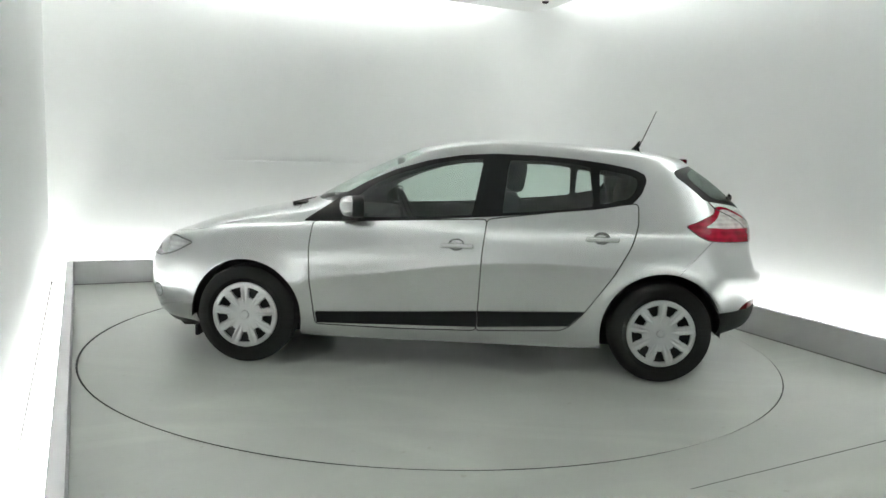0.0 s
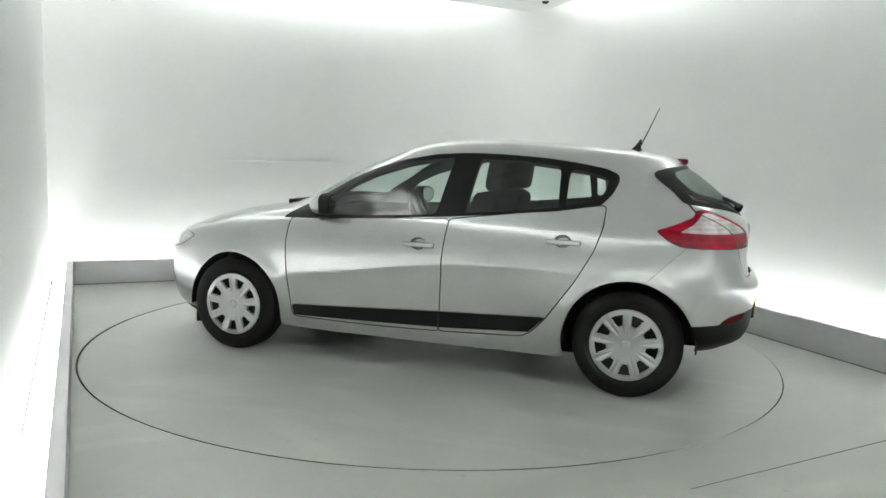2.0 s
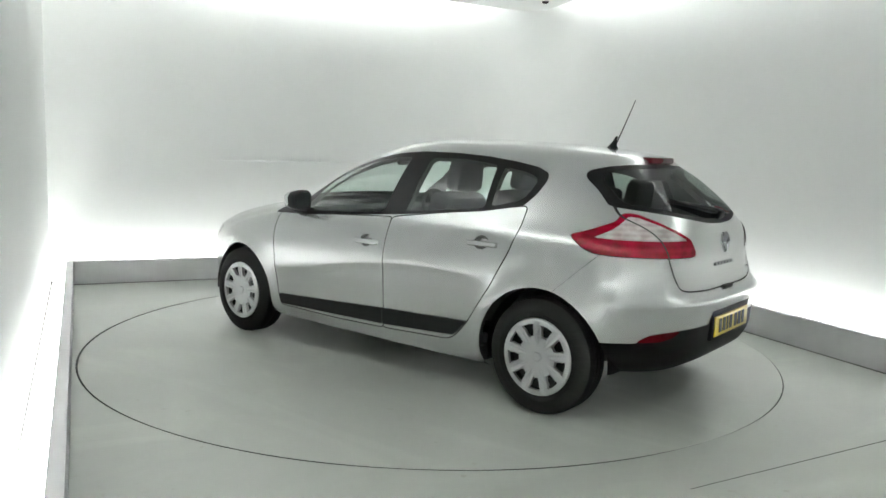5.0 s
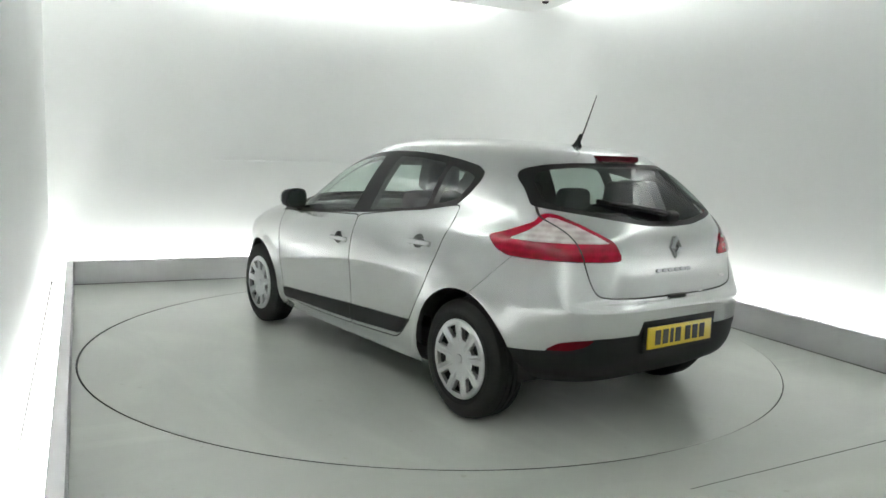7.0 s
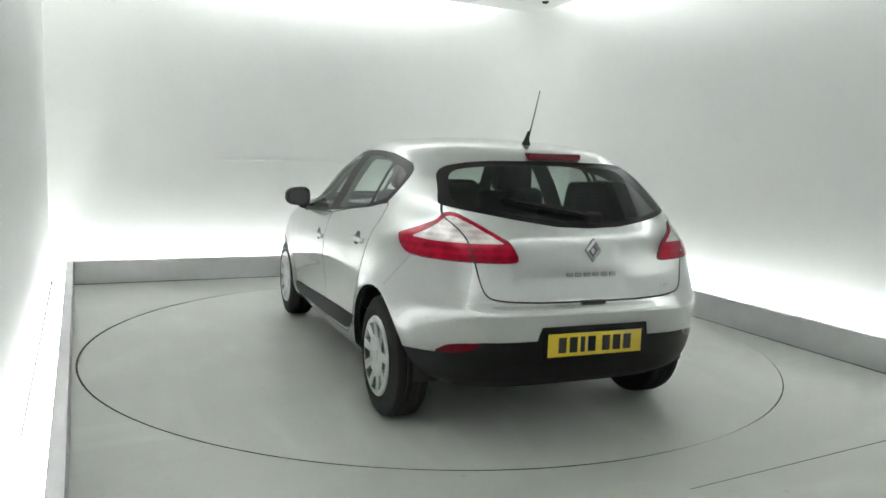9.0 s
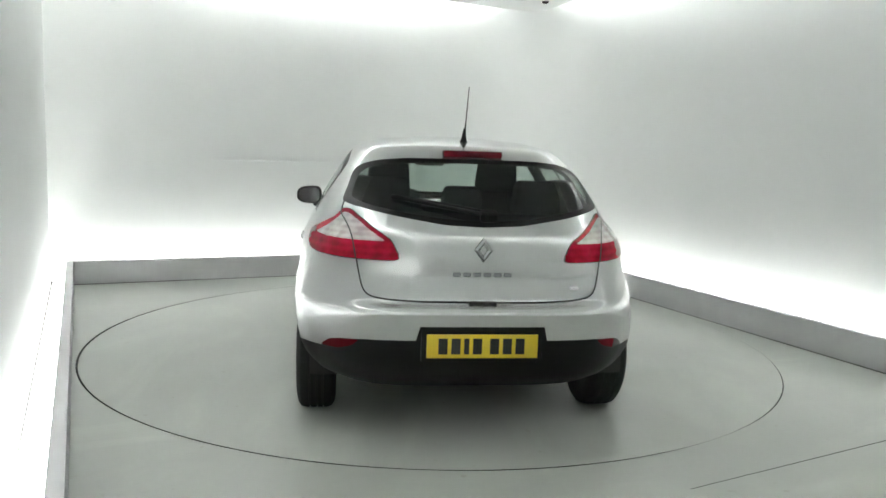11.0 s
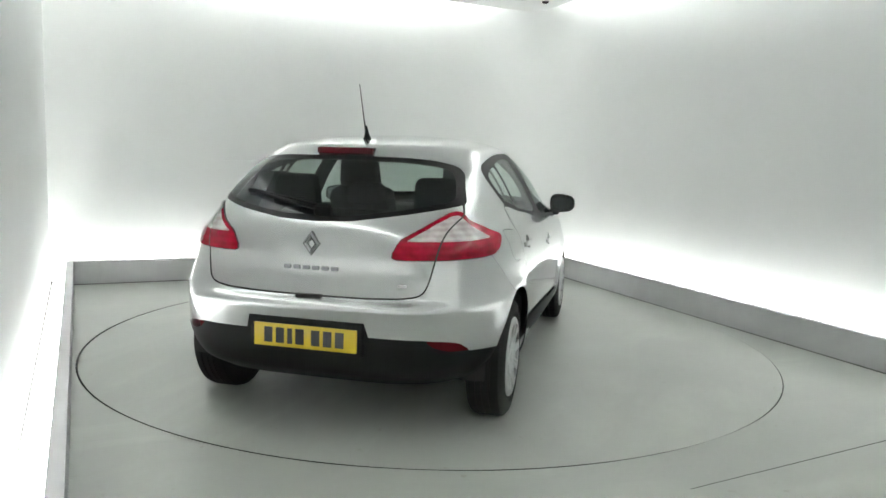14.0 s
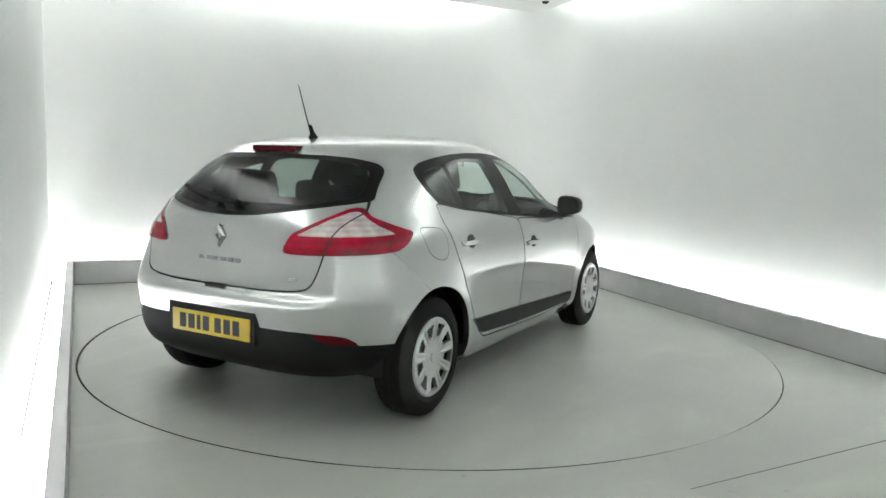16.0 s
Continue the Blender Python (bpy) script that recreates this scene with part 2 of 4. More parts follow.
def room():
    t = 0.06
    back = YB + GAP
    lx = XL - GAPL
    # walls, each a slab with thickness
    corner = lambda y: right_x(y) + GAP
    walls = {
        "wall_left": [(lx, YN), (lx, back), (lx - 0.15, back + 0.15), (lx - 0.15, YN - 0.15)],
        "wall_right": [(corner(back), back), (corner(YN), YN), (corner(YN) + 0.15, YN - 0.15), (corner(back) + 0.15, back + 0.15)],
        "wall_near": [(corner(YN), YN), (lx, YN), (lx - 0.15, YN - 0.15), (corner(YN) + 0.15, YN - 0.15)],
    }
    for name, o in walls.items():
        bm = prism(o, -0.06, CEIL)
        bmesh.ops.recalc_face_normals(bm, faces=bm.faces[:])
        structure(part(name, bm, WALL, smooth=0), "smooth matt white painted studio wall", "wall")
    # back wall, with a rounded far right corner
    r = 1.2
    lean = math.atan((XR1 - XR0) / YB)
    cx, cy = corner(back - r) - r / math.cos(lean), back - r
    bm = prism([(lx, back), (lx - 0.15, back + 0.15), (corner(back) + 0.15, back + 0.15), (corner(back), back)], -0.06, CEIL)
    bmesh.ops.recalc_face_normals(bm, faces=bm.faces[:])
    wb = structure(part("wall_back", bm, WALL, smooth=0), "smooth matt white studio wall with a thin cover strip", "wall")
    bm = bmesh.new()
    arc = [(cx + r * math.cos(a), cy + r * math.sin(a)) for a in (-lean + (math.pi / 2 + lean) * k / 24 for k in range(25))]
    lo = [bm.verts.new((x, y, 0.0)) for x, y in arc]
    hi = [bm.verts.new((x, y, CEIL)) for x, y in arc]
    for k in range(24):
        bm.faces.new((lo[k], hi[k], hi[k + 1], lo[k + 1]))
    part("rounded_corner", bm, WALL, wb, "coved white wall corner")
    # thin cover strip on the back wall
    bm = box((1.235, back - 0.006, 1.248), (3.45, back + 0.02, 1.260), 0.003, 2)
    part("joint_cover", bm, WALL, wb, "thin white cover strip with a faint shadow", smooth=0)
    # dark joint at the foot of the left wall, in the light trough
    bm = prism([(lx + 0.001, 3.6), (lx + 0.004, 3.6), (lx + 0.015, back - 0.02), (lx + 0.001, back - 0.02)], 0.0, 0.012)
    bmesh.ops.recalc_face_normals(bm, faces=bm.faces[:])
    part("wall_joint", bm, GROOVE, bpy.data.objects["wall_left"], "thin dark joint at the wall's foot", smooth=0)
    # small dome on the ceiling board
    bm = lathe([(0.0, -0.030), (0.022, -0.026), (0.036, -0.014), (0.040, 0.0), (0.055, 0.001), (0.058, 0.008)], 24)
    bmesh.ops.remove_doubles(bm, verts=bm.verts[:], dist=1e-5)
    bmesh.ops.transform(bm, matrix=pose(4.79, 7.42, LID + 0.004, 90, 0, 0), verts=bm.verts[:])
    bmesh.ops.recalc_face_normals(bm, faces=bm.faces[:])
    tagged(part("smoke_detector", bm, CABIN), "small dark dome under the white ceiling board", "detector")
    # kerbs
    kerbs = (
        ("kerb_left", [(XL, YN), (XL, YB), (XL - t, YB + t), (XL - t, YN)]),
        ("kerb_back", [(XL, YB), (right_x(YB), YB), (right_x(YB) + t, YB + t), (XL - t, YB + t)]),
        ("kerb_right", [(right_x(YB), YB), (right_x(YN), YN), (right_x(YN) + t, YN), (right_x(YB) + t, YB + t)]),
    )
    for name, o in kerbs:
        bm = prism(o, 0, KH)
        bmesh.ops.recalc_face_normals(bm, faces=bm.faces[:])
        bmesh.ops.bevel(bm, geom=[e for e in bm.edges if all(v.co.z > KH / 2 for v in e.verts)], offset=0.006, segments=2, affect="EDGES")
        structure(part(name, bm, KERB), "low grey painted upstand hiding the floor lights", "kerb")
    # dirty joint along the foot of the back and right kerbs
    d = 0.012
    for name, o in (("kerb_back", [(XL, YB), (right_x(YB), YB), (right_x(YB), YB - d), (XL, YB - d)]),
                    ("kerb_right", [(right_x(YB), YB - d), (right_x(YN), YN), (right_x(YN) - d, YN), (right_x(YB) - d, YB - d)])):
        bm = prism(o, 0.0005, 0.006)
        bmesh.ops.recalc_face_normals(bm, faces=bm.faces[:])
        part("floor_seal", bm, SEALANT, bpy.data.objects[name], "thin dirty sealant line on the floor", smooth=0)
    # ceiling and the hung board under it, with a gap for the lights
    bm = prism([(lx - 0.15, YN - 0.15), (corner(YN) + 0.15, YN - 0.15), (corner(back) + 0.15, back + 0.15), (lx - 0.15, back + 0.15)], CEIL, CEIL + 0.1)
    bmesh.ops.recalc_face_normals(bm, faces=bm.faces[:])
    structure(part("ceiling", bm, WALL, smooth=0), "plain white ceiling above the light gap", "ceiling")
    e = 0.30
    bm = prism([(lx + e, YN + e), (corner(YN) - e, YN + e), (corner(back) - e, back - e), (lx + e, back - e)], LID, LID + 0.06)
    bmesh.ops.recalc_face_normals(bm, faces=bm.faces[:])
    structure(part("ceiling_board", bm, WALL, smooth=0), "hung white ceiling board with lights behind its edge", "ceiling")
    # light strips behind the kerbs and above the board
    zl = 0.035
    lab = "long white light strip hidden behind the low upstand"
    left = strip("light_strip", (lx + 0.10, YN + 0.1), (lx + 0.10, YB + 0.05), LED_LOW, lab, zl)
    strip("light_strip", (XL + 0.1, YB + 0.12), (right_x(YB) - 0.05, YB + 0.12), LED_LOW, lab, zl)
    strip("light_strip", (right_x(YB - 0.1) + 0.12, YB - 0.1), (right_x(YN) + 0.12, YN + 0.1), LED_LOW, lab, zl)
    for y in (4.05, 7.72):
        part("strip_clip", box((lx + 0.06, y - 0.012, zl), (lx + 0.14, y + 0.012, zl + 0.036), 0.003, 1), KERB, left, "small grey clip on the light strip", smooth=0)
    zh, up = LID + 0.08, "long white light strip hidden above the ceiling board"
    strip("light_strip", (lx + 0.42, YN + 0.3), (lx + 0.42, back - 0.6), LED_HIGH, up, zh)
    strip("light_strip", (lx + 0.6, back - 0.40), (corner(back) - 1.1, back - 0.40), LED_HIGH, up, zh)
    strip("light_strip", (corner(back - 1.1) - 0.40, back - 1.1), (corner(YN) - 0.40, YN + 0.3), LED_HIGH, up, zh)
    # unseen strip added over the near wall, assuming the lights run all round
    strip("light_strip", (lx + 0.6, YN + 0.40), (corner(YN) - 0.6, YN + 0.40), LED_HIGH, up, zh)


# ---- the car: forward is x, left is y, on the ground at z = 0, origin between the axles ----
def curve(points):
    """Smooth monotone interpolation through (key, value) pairs."""
    xs, ys = np.array(points, float).T
    d = np.diff(ys) / np.diff(xs)
    m = np.zeros(len(xs))
    m[0], m[-1] = d[0], d[-1]
    for i in range(1, len(xs) - 1):
        m[i] = 0 if d[i - 1] * d[i] <= 0 else 2 * d[i - 1] * d[i] / (d[i - 1] + d[i])

    def at(x):
        x = min(max(x, xs[0]), xs[-1])
        i = min(int(np.searchsorted(xs, x, "right")) - 1, len(xs) - 2)
        h = xs[i + 1] - xs[i]
        s = (x - xs[i]) / h
        return float(ys[i] * (1 + 2 * s) * (1 - s) ** 2 + m[i] * h * s * (1 - s) ** 2 + ys[i + 1] * s * s * (3 - 2 * s) + m[i + 1] * h * s * s * (s - 1))
    return at


nose = curve([(0.18, 2.06), (0.26, 2.13), (0.45, 2.175), (0.60, 2.16), (0.70, 2.10), (0.78, 2.00), (0.84, 1.85), (0.90, 1.68), (0.95, 1.48), (1.00, 1.20),
              (1.03, 1.06), (1.10, 0.93), (1.20, 0.755), (1.30, 0.56), (1.38, 0.37), (1.42, 0.21), (1.45, 0.0), (1.463, -0.2), (1.471, -0.42)])
tail = curve([(0.18, -1.88), (0.28, -1.985), (0.40, -2.018), (0.48, -2.024), (0.54, -2.032), (0.60, -2.044), (0.645, -2.054), (0.67, -2.056), (0.70, -2.047), (0.80, -2.030), (0.92, -2.003),
              (1.00, -1.970), (1.08, -1.905), (1.18, -1.80), (1.28, -1.675), (1.34, -1.59), (1.375, -1.55), (1.40, -1.49), (1.42, -1.36), (1.445, -1.14), (1.463, -0.82), (1.471, -0.48)])
half = curve([(0.18, 0.80), (0.26, 0.855), (0.34, 0.875), (0.45, 0.885), (0.60, 0.897), (0.72, 0.902), (0.82, 0.896), (0.90, 0.88), (0.96, 0.860), (1.00, 0.838),
              (1.10, 0.787), (1.20, 0.735), (1.30, 0.672), (1.36, 0.624), (1.395, 0.580), (1.42, 0.520), (1.44, 0.440), (1.455, 0.34), (1.465, 0.22), (1.471, 0.05)])
full_front = curve([(0.18, 3.6), (0.60, 3.8), (0.85, 4.2), (0.97, 3.6), (1.05, 3.0), (1.30, 2.7), (1.471, 2.2)])
full_rear = curve([(0.18, 4.4), (0.50, 4.7), (0.70, 4.35), (0.88, 3.85), (1.02, 3.8), (1.15, 4.2), (1.27, 4.3), (1.36, 3.7), (1.42, 3.3), (1.471, 2.4)])
middle = curve([(0.18, -0.05), (1.20, -0.10), (1.38, -0.30), (1.471, -0.45)])
RING, AXLE, TRACK, WHEEL = 150, 1.3205, 0.775, 0.312
ARCH = {AXLE: 0.366, -AXLE: 0.380}              # radius of the wheel openings


crease = curve([(-1.2, 0.70), (-0.6, 0.722), (-0.3, 0.712), (0.0, 0.682), (0.5, 0.608), (1.1, 0.52)])   # height of the door crease


def ring(z):
    """Half outline of the body at height z, from the nose round the left side to the tail."""
    xf, xr, w, xm = nose(z), tail(z), half(z), middle(z)
    pts = []
    for k in range(241):
        a = math.pi / 2 * k / 240
        n = full_front(z)
        pts.append((xm + (xf - xm) * math.cos(a) ** (2 / n), w * math.sin(a) ** (2 / n)))
    for k in range(1, 241):
        a = math.pi / 2 * (1 - k / 240)
        n = full_rear(z)
        pts.append((xm + (xr - xm) * math.cos(a) ** (2 / n), w * math.sin(a) ** (2 / n)))
    p = np.array(pts)
    s = np.concatenate([[0], np.cumsum(np.hypot(*np.diff(p, axis=0).T))])
    q = np.linspace(0, s[-1], RING + 1)
    return np.stack([np.interp(q, s, p[:, 0]), np.interp(q, s, p[:, 1]), np.full(RING + 1, z)], 1)


def shaped(p):
    """Pressed forms: wheel arch lips, a crease along the doors, a strong rear shoulder, a raised rear underside."""
    x, y, z = p
    if y > 0.3:
        for ax in (AXLE, -AXLE):
            d = math.hypot(x - ax, z - 0.31)
            y += 0.020 * math.exp(-((d - ARCH[ax]) / 0.05) ** 2) * (z > 0.2) * min(1, y / 0.8)
        inside = math.exp(-((x - 0.05) / 0.95) ** 6)
        if x < -1.2:                            # the fender stays full behind the wheel
            y += 0.036 * math.exp(-((x + 1.64) / 0.20) ** 2) * math.exp(-((z - 0.54) / 0.22) ** 4) * min(1, y / 0.8)
        under = crease(x) - z
        if under > 0:
            y -= 0.0085 * inside * (1 - math.exp(-under / 0.07)) * min(1, max(0, (z - 0.24) / 0.16))
        y += 0.002 * inside * math.exp(-(under / 0.03) ** 2)
        y += 0.030 * math.exp(-((z - 0.93) / 0.15) ** 2) * math.exp(-((x + 1.55) / 0.48) ** 2)
    if x < -1.6:
        # the tailgate sits in, over the bumper's ledge
        k = min(1, max(0, (z - 0.655) / 0.05))
        k = k * k * (3 - 2 * k) * min(1, max(0, (1.02 - z) / 0.22))
        m = min(1, max(0, (0.70 - y) / 0.24))
        x += 0.054 * k * m * m * (3 - 2 * m)
    if z > 1.34:
        k = min(1, (z - 1.34) / 0.10)
        z += (0.013 + 0.013 * math.exp(-((x + 0.05) / 0.6) ** 2)) * k * k * (3 - 2 * k)
    if z < 0.45:
        back = min(1, max(0, (-1.45 - x) / 0.2))
        low = 0.18 + 0.085 * back
        z = low + (z - 0.18) * (0.45 - low) / 0.27
    return (x, y, z)


def shell():
    """Half body as vertices and quads, and the tree by which pieces take their smooth normals."""
    zs = list(np.linspace(0.18, 0.62, 20)) + list(np.linspace(0.635, 0.745, 12)) + list(np.linspace(0.77, 1.34, 24)) + list(np.linspace(1.355, 1.44, 10)) + [1.447, 1.453, 1.458, 1.462, 1.4655, 1.468, 1.470, 1.471]
    rows = [ring(z) for z in zs]
    verts = [shaped(p) for r in rows for p in r]
    n = RING + 1
    quads = [(i * n + j, i * n + j + 1, (i + 1) * n + j + 1, (i + 1) * n + j) for i in range(len(zs) - 1) for j in range(RING)]
    return verts, quads


def ccw(poly):
    return poly if sum(a[0] * b[1] - b[0] * a[1] for a, b in zip(poly, poly[1:] + poly[:1])) > 0 else poly[::-1]


def grown(poly, d):
    """A counterclockwise outline moved outwards by d."""
    out = []
    n = len(poly)
    for i in range(n):
        a, b, c = Vector(poly[i - 1]), Vector(poly[i]), Vector(poly[(i + 1) % n])
        e, f = (b - a).normalized(), (c - b).normalized()
        n1, n2 = Vector((e.y, -e.x)), Vector((f.y, -f.x))
        m = n1 + n2
        m = m / max(0.5, m.dot(n1))
        out.append(tuple(b + m * d))
    return out


def rounded(poly, r=0.03, steps=3):
    """Softens the corners of an outline by corner cutting."""
    out = []
    n = len(poly)
    for i in range(n):
        a, b, c = Vector(poly[i - 1]), Vector(poly[i]), Vector(poly[(i + 1) % n])
        ra, rc = min(r, (a - b).length * 0.45), min(r, (c - b).length * 0.45)
        p, q = b + (a - b).normalized() * ra, b + (c - b).normalized() * rc
        for k in range(steps + 1):
            t = k / steps
            out.append(tuple(p * (1 - t) ** 2 + b * 2 * t * (1 - t) + q * t * t))
    return out


def contains(poly, x, y):
    hit = False
    j = len(poly) - 1
    for i in range(len(poly)):
        (xi, yi), (xj, yj) = poly[i], poly[j]
        if (yi > y) != (yj > y) and x < (xj - xi) * (y - yi) / (yj - yi) + xi:
            hit = not hit
        j = i
    return hit


SIDE = (Vector((1, 0, 0)), Vector((0, 0, 1)), Vector((0, 1, 0)))       # outlines in (x, z), seen from the left
REAR = (Vector((0, 1, 0)), Vector((0, 0, 1)), Vector((-1, 0, 0)))      # outlines in (y, z), seen from behind
QUARTER = (Vector((-0.66, -0.75, 0)), Vector((0, 0, 1)), Vector((-0.75, 0.66, 0)))   # seen from behind left
NOSE = (Vector((-0.6, 0.8, 0)), Vector((0, 0, 1)), Vector((0.8, 0.6, 0)))


def carve(bm, layer, poly, view, region, only=None, facing=0.05):
    """Cuts an outline into the shell and gives the faces inside it a region."""
    u, v, w = view
    poly = ccw([tuple(p) for p in poly])
    n = len(poly)
    x0, x1 = min(p[0] for p in poly), max(p[0] for p in poly)
    y0, y1 = min(p[1] for p in poly), max(p[1] for p in poly)

    def spread(f):
        return [(p.co.dot(u), p.co.dot(v)) for p in f.verts]
    near = set()
    for f in bm.faces:
        if f.normal.dot(w) > facing:
            ps = spread(f)
            if max(p[0] for p in ps) >= x0 and min(p[0] for p in ps) <= x1 and max(p[1] for p in ps) >= y0 and min(p[1] for p in ps) <= y1:
                near.add(f)
    for i in range(n):
        a, b = Vector(poly[i]), Vector(poly[(i + 1) % n])
        if (b - a).length < 1e-5:
            continue
        e = (b - a).normalized()
        nor = Vector((e.y, -e.x))
        cut = []
        for f in near:
            ps = spread(f)
            along = [(p[0] - a.x) * e.x + (p[1] - a.y) * e.y for p in ps]
            ds = [(p[0] - a.x) * nor.x + (p[1] - a.y) * nor.y for p in ps]
            if max(along) > -1e-4 and min(along) < (b - a).length + 1e-4 and min(ds) < -1e-5 and max(ds) > 1e-5:
                cut.append(f)
        if not cut:
            continue
        geom = list({*cut, *[k for f in cut for k in f.edges], *[p for f in cut for p in f.verts]})
        done = bmesh.ops.bisect_plane(bm, geom=geom, dist=1e-5, plane_co=u * a.x + v * a.y, plane_no=u * nor.x + v * nor.y)
        near.update(g for g in done["geom"] if isinstance(g, bmesh.types.BMFace))
    bm.normal_update()
    for f in near:
        c = f.calc_center_median()
        x, y = c.dot(u), c.dot(v)
        if f.normal.dot(w) > facing and (only is None or f[layer] in only) and contains(poly, x, y):
            f[layer] = region


# outlines on the flank, (x, z)
FLANK_GLASS = [(0.955, 0.93), (0.75, 1.09), (0.58, 1.19), (0.39, 1.275), (0.17, 1.34), (-0.04, 1.378), (-0.26, 1.393), (-0.51, 1.39), (-0.76, 1.375), (-0.97, 1.35),
               (-1.13, 1.322), (-1.205, 1.29), (-1.215, 1.25), (-1.18, 1.17), (-1.12, 1.105), (-0.88, 1.063), (-0.56, 1.03), (-0.28, 1.003), (0.01, 0.98), (0.38, 0.955), (0.67, 0.938)]
FRONT_PANE = [(0.66, 0.965), (0.635, 1.085), (0.53, 1.17), (0.37, 1.245), (0.14, 1.318), (-0.05, 1.35), (-0.18, 1.357), (-0.12, 1.005), (0.20, 0.985)]
REAR_PANE = [(-0.345, 1.355), (-0.60, 1.355), (-0.86, 1.327), (-0.875, 1.082), (-0.60, 1.050), (-0.305, 1.023)]
SMALL_PANE = [(-0.915, 1.315), (-1.06, 1.293), (-1.155, 1.262), (-1.15, 1.21), (-1.10, 1.135), (-0.915, 1.094)]
FRONT_DOOR = [(0.885, 0.935), (0.905, 0.76), (0.90, 0.54), (0.865, 0.27), (0.30, 0.265), (-0.168, 0.275), (-0.175, 0.40), (-0.19, 0.77), (-0.215, 0.985)]
REAR_DOOR = [(-0.215, 0.985), (-0.19, 0.77), (-0.175, 0.40), (-0.168, 0.275), (-0.70, 0.30), (-0.76, 0.335), (-0.84, 0.42), (-1.01, 0.665), (-1.11, 0.85), (-1.15, 0.98), (-1.155, 1.11)]
STRIP_F = [(0.862, 0.352), (-0.170, 0.402), (-0.168, 0.305), (0.852, 0.285)]
STRIP_R = [(-0.178, 0.402), (-0.84, 0.428), (-0.745, 0.335), (-0.176, 0.305)]
TAIL_BLACK = [(0.20, 0.458), (0.42, 0.453), (0.565, 0.452), (0.645, 0.456), (0.685, 0.482), (0.73, 0.504), (0.89, 0.522), (1.10, 0.525), (1.6, 0.526), (1.6, 0.1), (0.20, 0.1)]
FLAP = [(-1.405, 1.00), (-1.19, 0.985), (-1.185, 0.84), (-1.26, 0.815), (-1.37, 0.86)]
# outlines on the tail, (y, z)
HATCH = [(-0.05, 0.697), (0.27, 0.699), (0.45, 0.706), (0.52, 0.717), (0.552, 0.745), (0.568, 0.80), (0.583, 0.88), (0.598, 0.965), (0.613, 1.011), (0.635, 1.048), (0.660, 1.08), (0.642, 1.14), (0.610, 1.20),
         (0.580, 1.275), (0.54, 1.308), (0.45, 1.33), (0.24, 1.343), (-0.05, 1.346)]
TAIL_GLASS = [(-0.05, 1.040), (0.18, 1.049), (0.40, 1.082), (0.52, 1.103), (0.60, 1.118), (0.654, 1.132), (0.648, 1.155), (0.625, 1.21), (0.602, 1.281), (0.555, 1.318), (0.46, 1.341), (0.33, 1.352), (-0.05, 1.356)]
TAIL_CLEAR = [(-0.05, 1.066), (0.18, 1.074), (0.40, 1.105), (0.53, 1.129), (0.612, 1.148), (0.598, 1.20), (0.572, 1.268), (0.53, 1.302), (0.45, 1.322), (0.33, 1.334), (-0.05, 1.338)]
PLATE_NOTCH = [(-0.05, 0.40), (-0.05, 0.592), (0.29, 0.592), (0.315, 0.50), (0.315, 0.40)]
HEADLAMP = [(1.70, 0.758), (1.88, 0.785), (2.02, 0.765), (2.11, 0.70), (2.10, 0.655), (1.98, 0.645), (1.84, 0.685)]
NOSE_BLACK = [(1.60, 0.10), (2.4, 0.10), (2.4, 0.225), (1.60, 0.215)]
SCREEN = [(-0.05, 1.065), (0.40, 1.06), (0.64, 1.05), (0.60, 1.16), (0.53, 1.28), (0.46, 1.385), (0.25, 1.408), (-0.05, 1.413)]
# lamp outlines seen from behind left, (across, z)
LAMP = [(0.35, 0.979), (0.44, 1.007), (0.525, 1.038), (0.58, 1.058), (0.602, 1.093), (0.640, 1.101), (0.69, 1.094), (0.80, 1.052), (0.895, 1.010), (0.960, 0.976), (0.990, 0.93), (1.003, 0.886),
        (0.93, 0.883), (0.81, 0.885), (0.68, 0.887), (0.54, 0.889), (0.445, 0.896), (0.39, 0.925)]
LAMP_CLEAR = [(0.455, 0.973), (0.55, 1.015), (0.60, 1.050), (0.635, 1.082), (0.685, 1.078), (0.78, 1.045), (0.875, 1.003), (0.942, 0.969), (0.78, 0.966), (0.588, 0.966)]
HANDLES = ((-0.03, 0.817), (-0.925, 0.888))
BONNET = [(1.06, -0.05), (1.06, 0.45), (1.02, 0.665), (1.40, 0.73), (1.66, 0.70), (1.86, 0.57), (1.95, 0.42), (2.0, 0.2), (2.01, -0.05)]
ABOVE = (Vector((1, 0, 0)), Vector((0, 1, 0)), Vector((0, 0, 1)))
FRONTAL = (Vector((0, 1, 0)), Vector((0, 0, 1)), Vector((1, 0, 0)))

(BODY, HOLE, SEAM, DOOR_F, DOOR_R, FRAME, PANE_F, PANE_R, PANE_S, STRIPE_F, STRIPE_R, BUMPER, GATE, GATE_FRAME, GATE_PANE, LAMP_OUT, LAMP_IN, LENS_OUT, LENS_IN,
 HEAD, LIP, SCREEN_PANE, REFLECTOR, FUEL_FLAP, HOOD, BULB, FOG, COVER_R) = range(28)


def seamed(bm, layer, poly, view, region, only, gap=0.0032, facing=0.05):
    """A panel with a dark shut line round it."""
    poly = ccw([tuple(p) for p in poly])
    carve(bm, layer, grown(poly, gap), view, SEAM, only, facing)
    carve(bm, layer, grown(poly, -gap), view, region, [SEAM, *only], facing)


def circle(x, z, r, n=28, squash=1.0):
    return [(x + r * math.cos(2 * math.pi * k / n), z + r * squash * math.sin(2 * math.pi * k / n)) for k in range(n)]


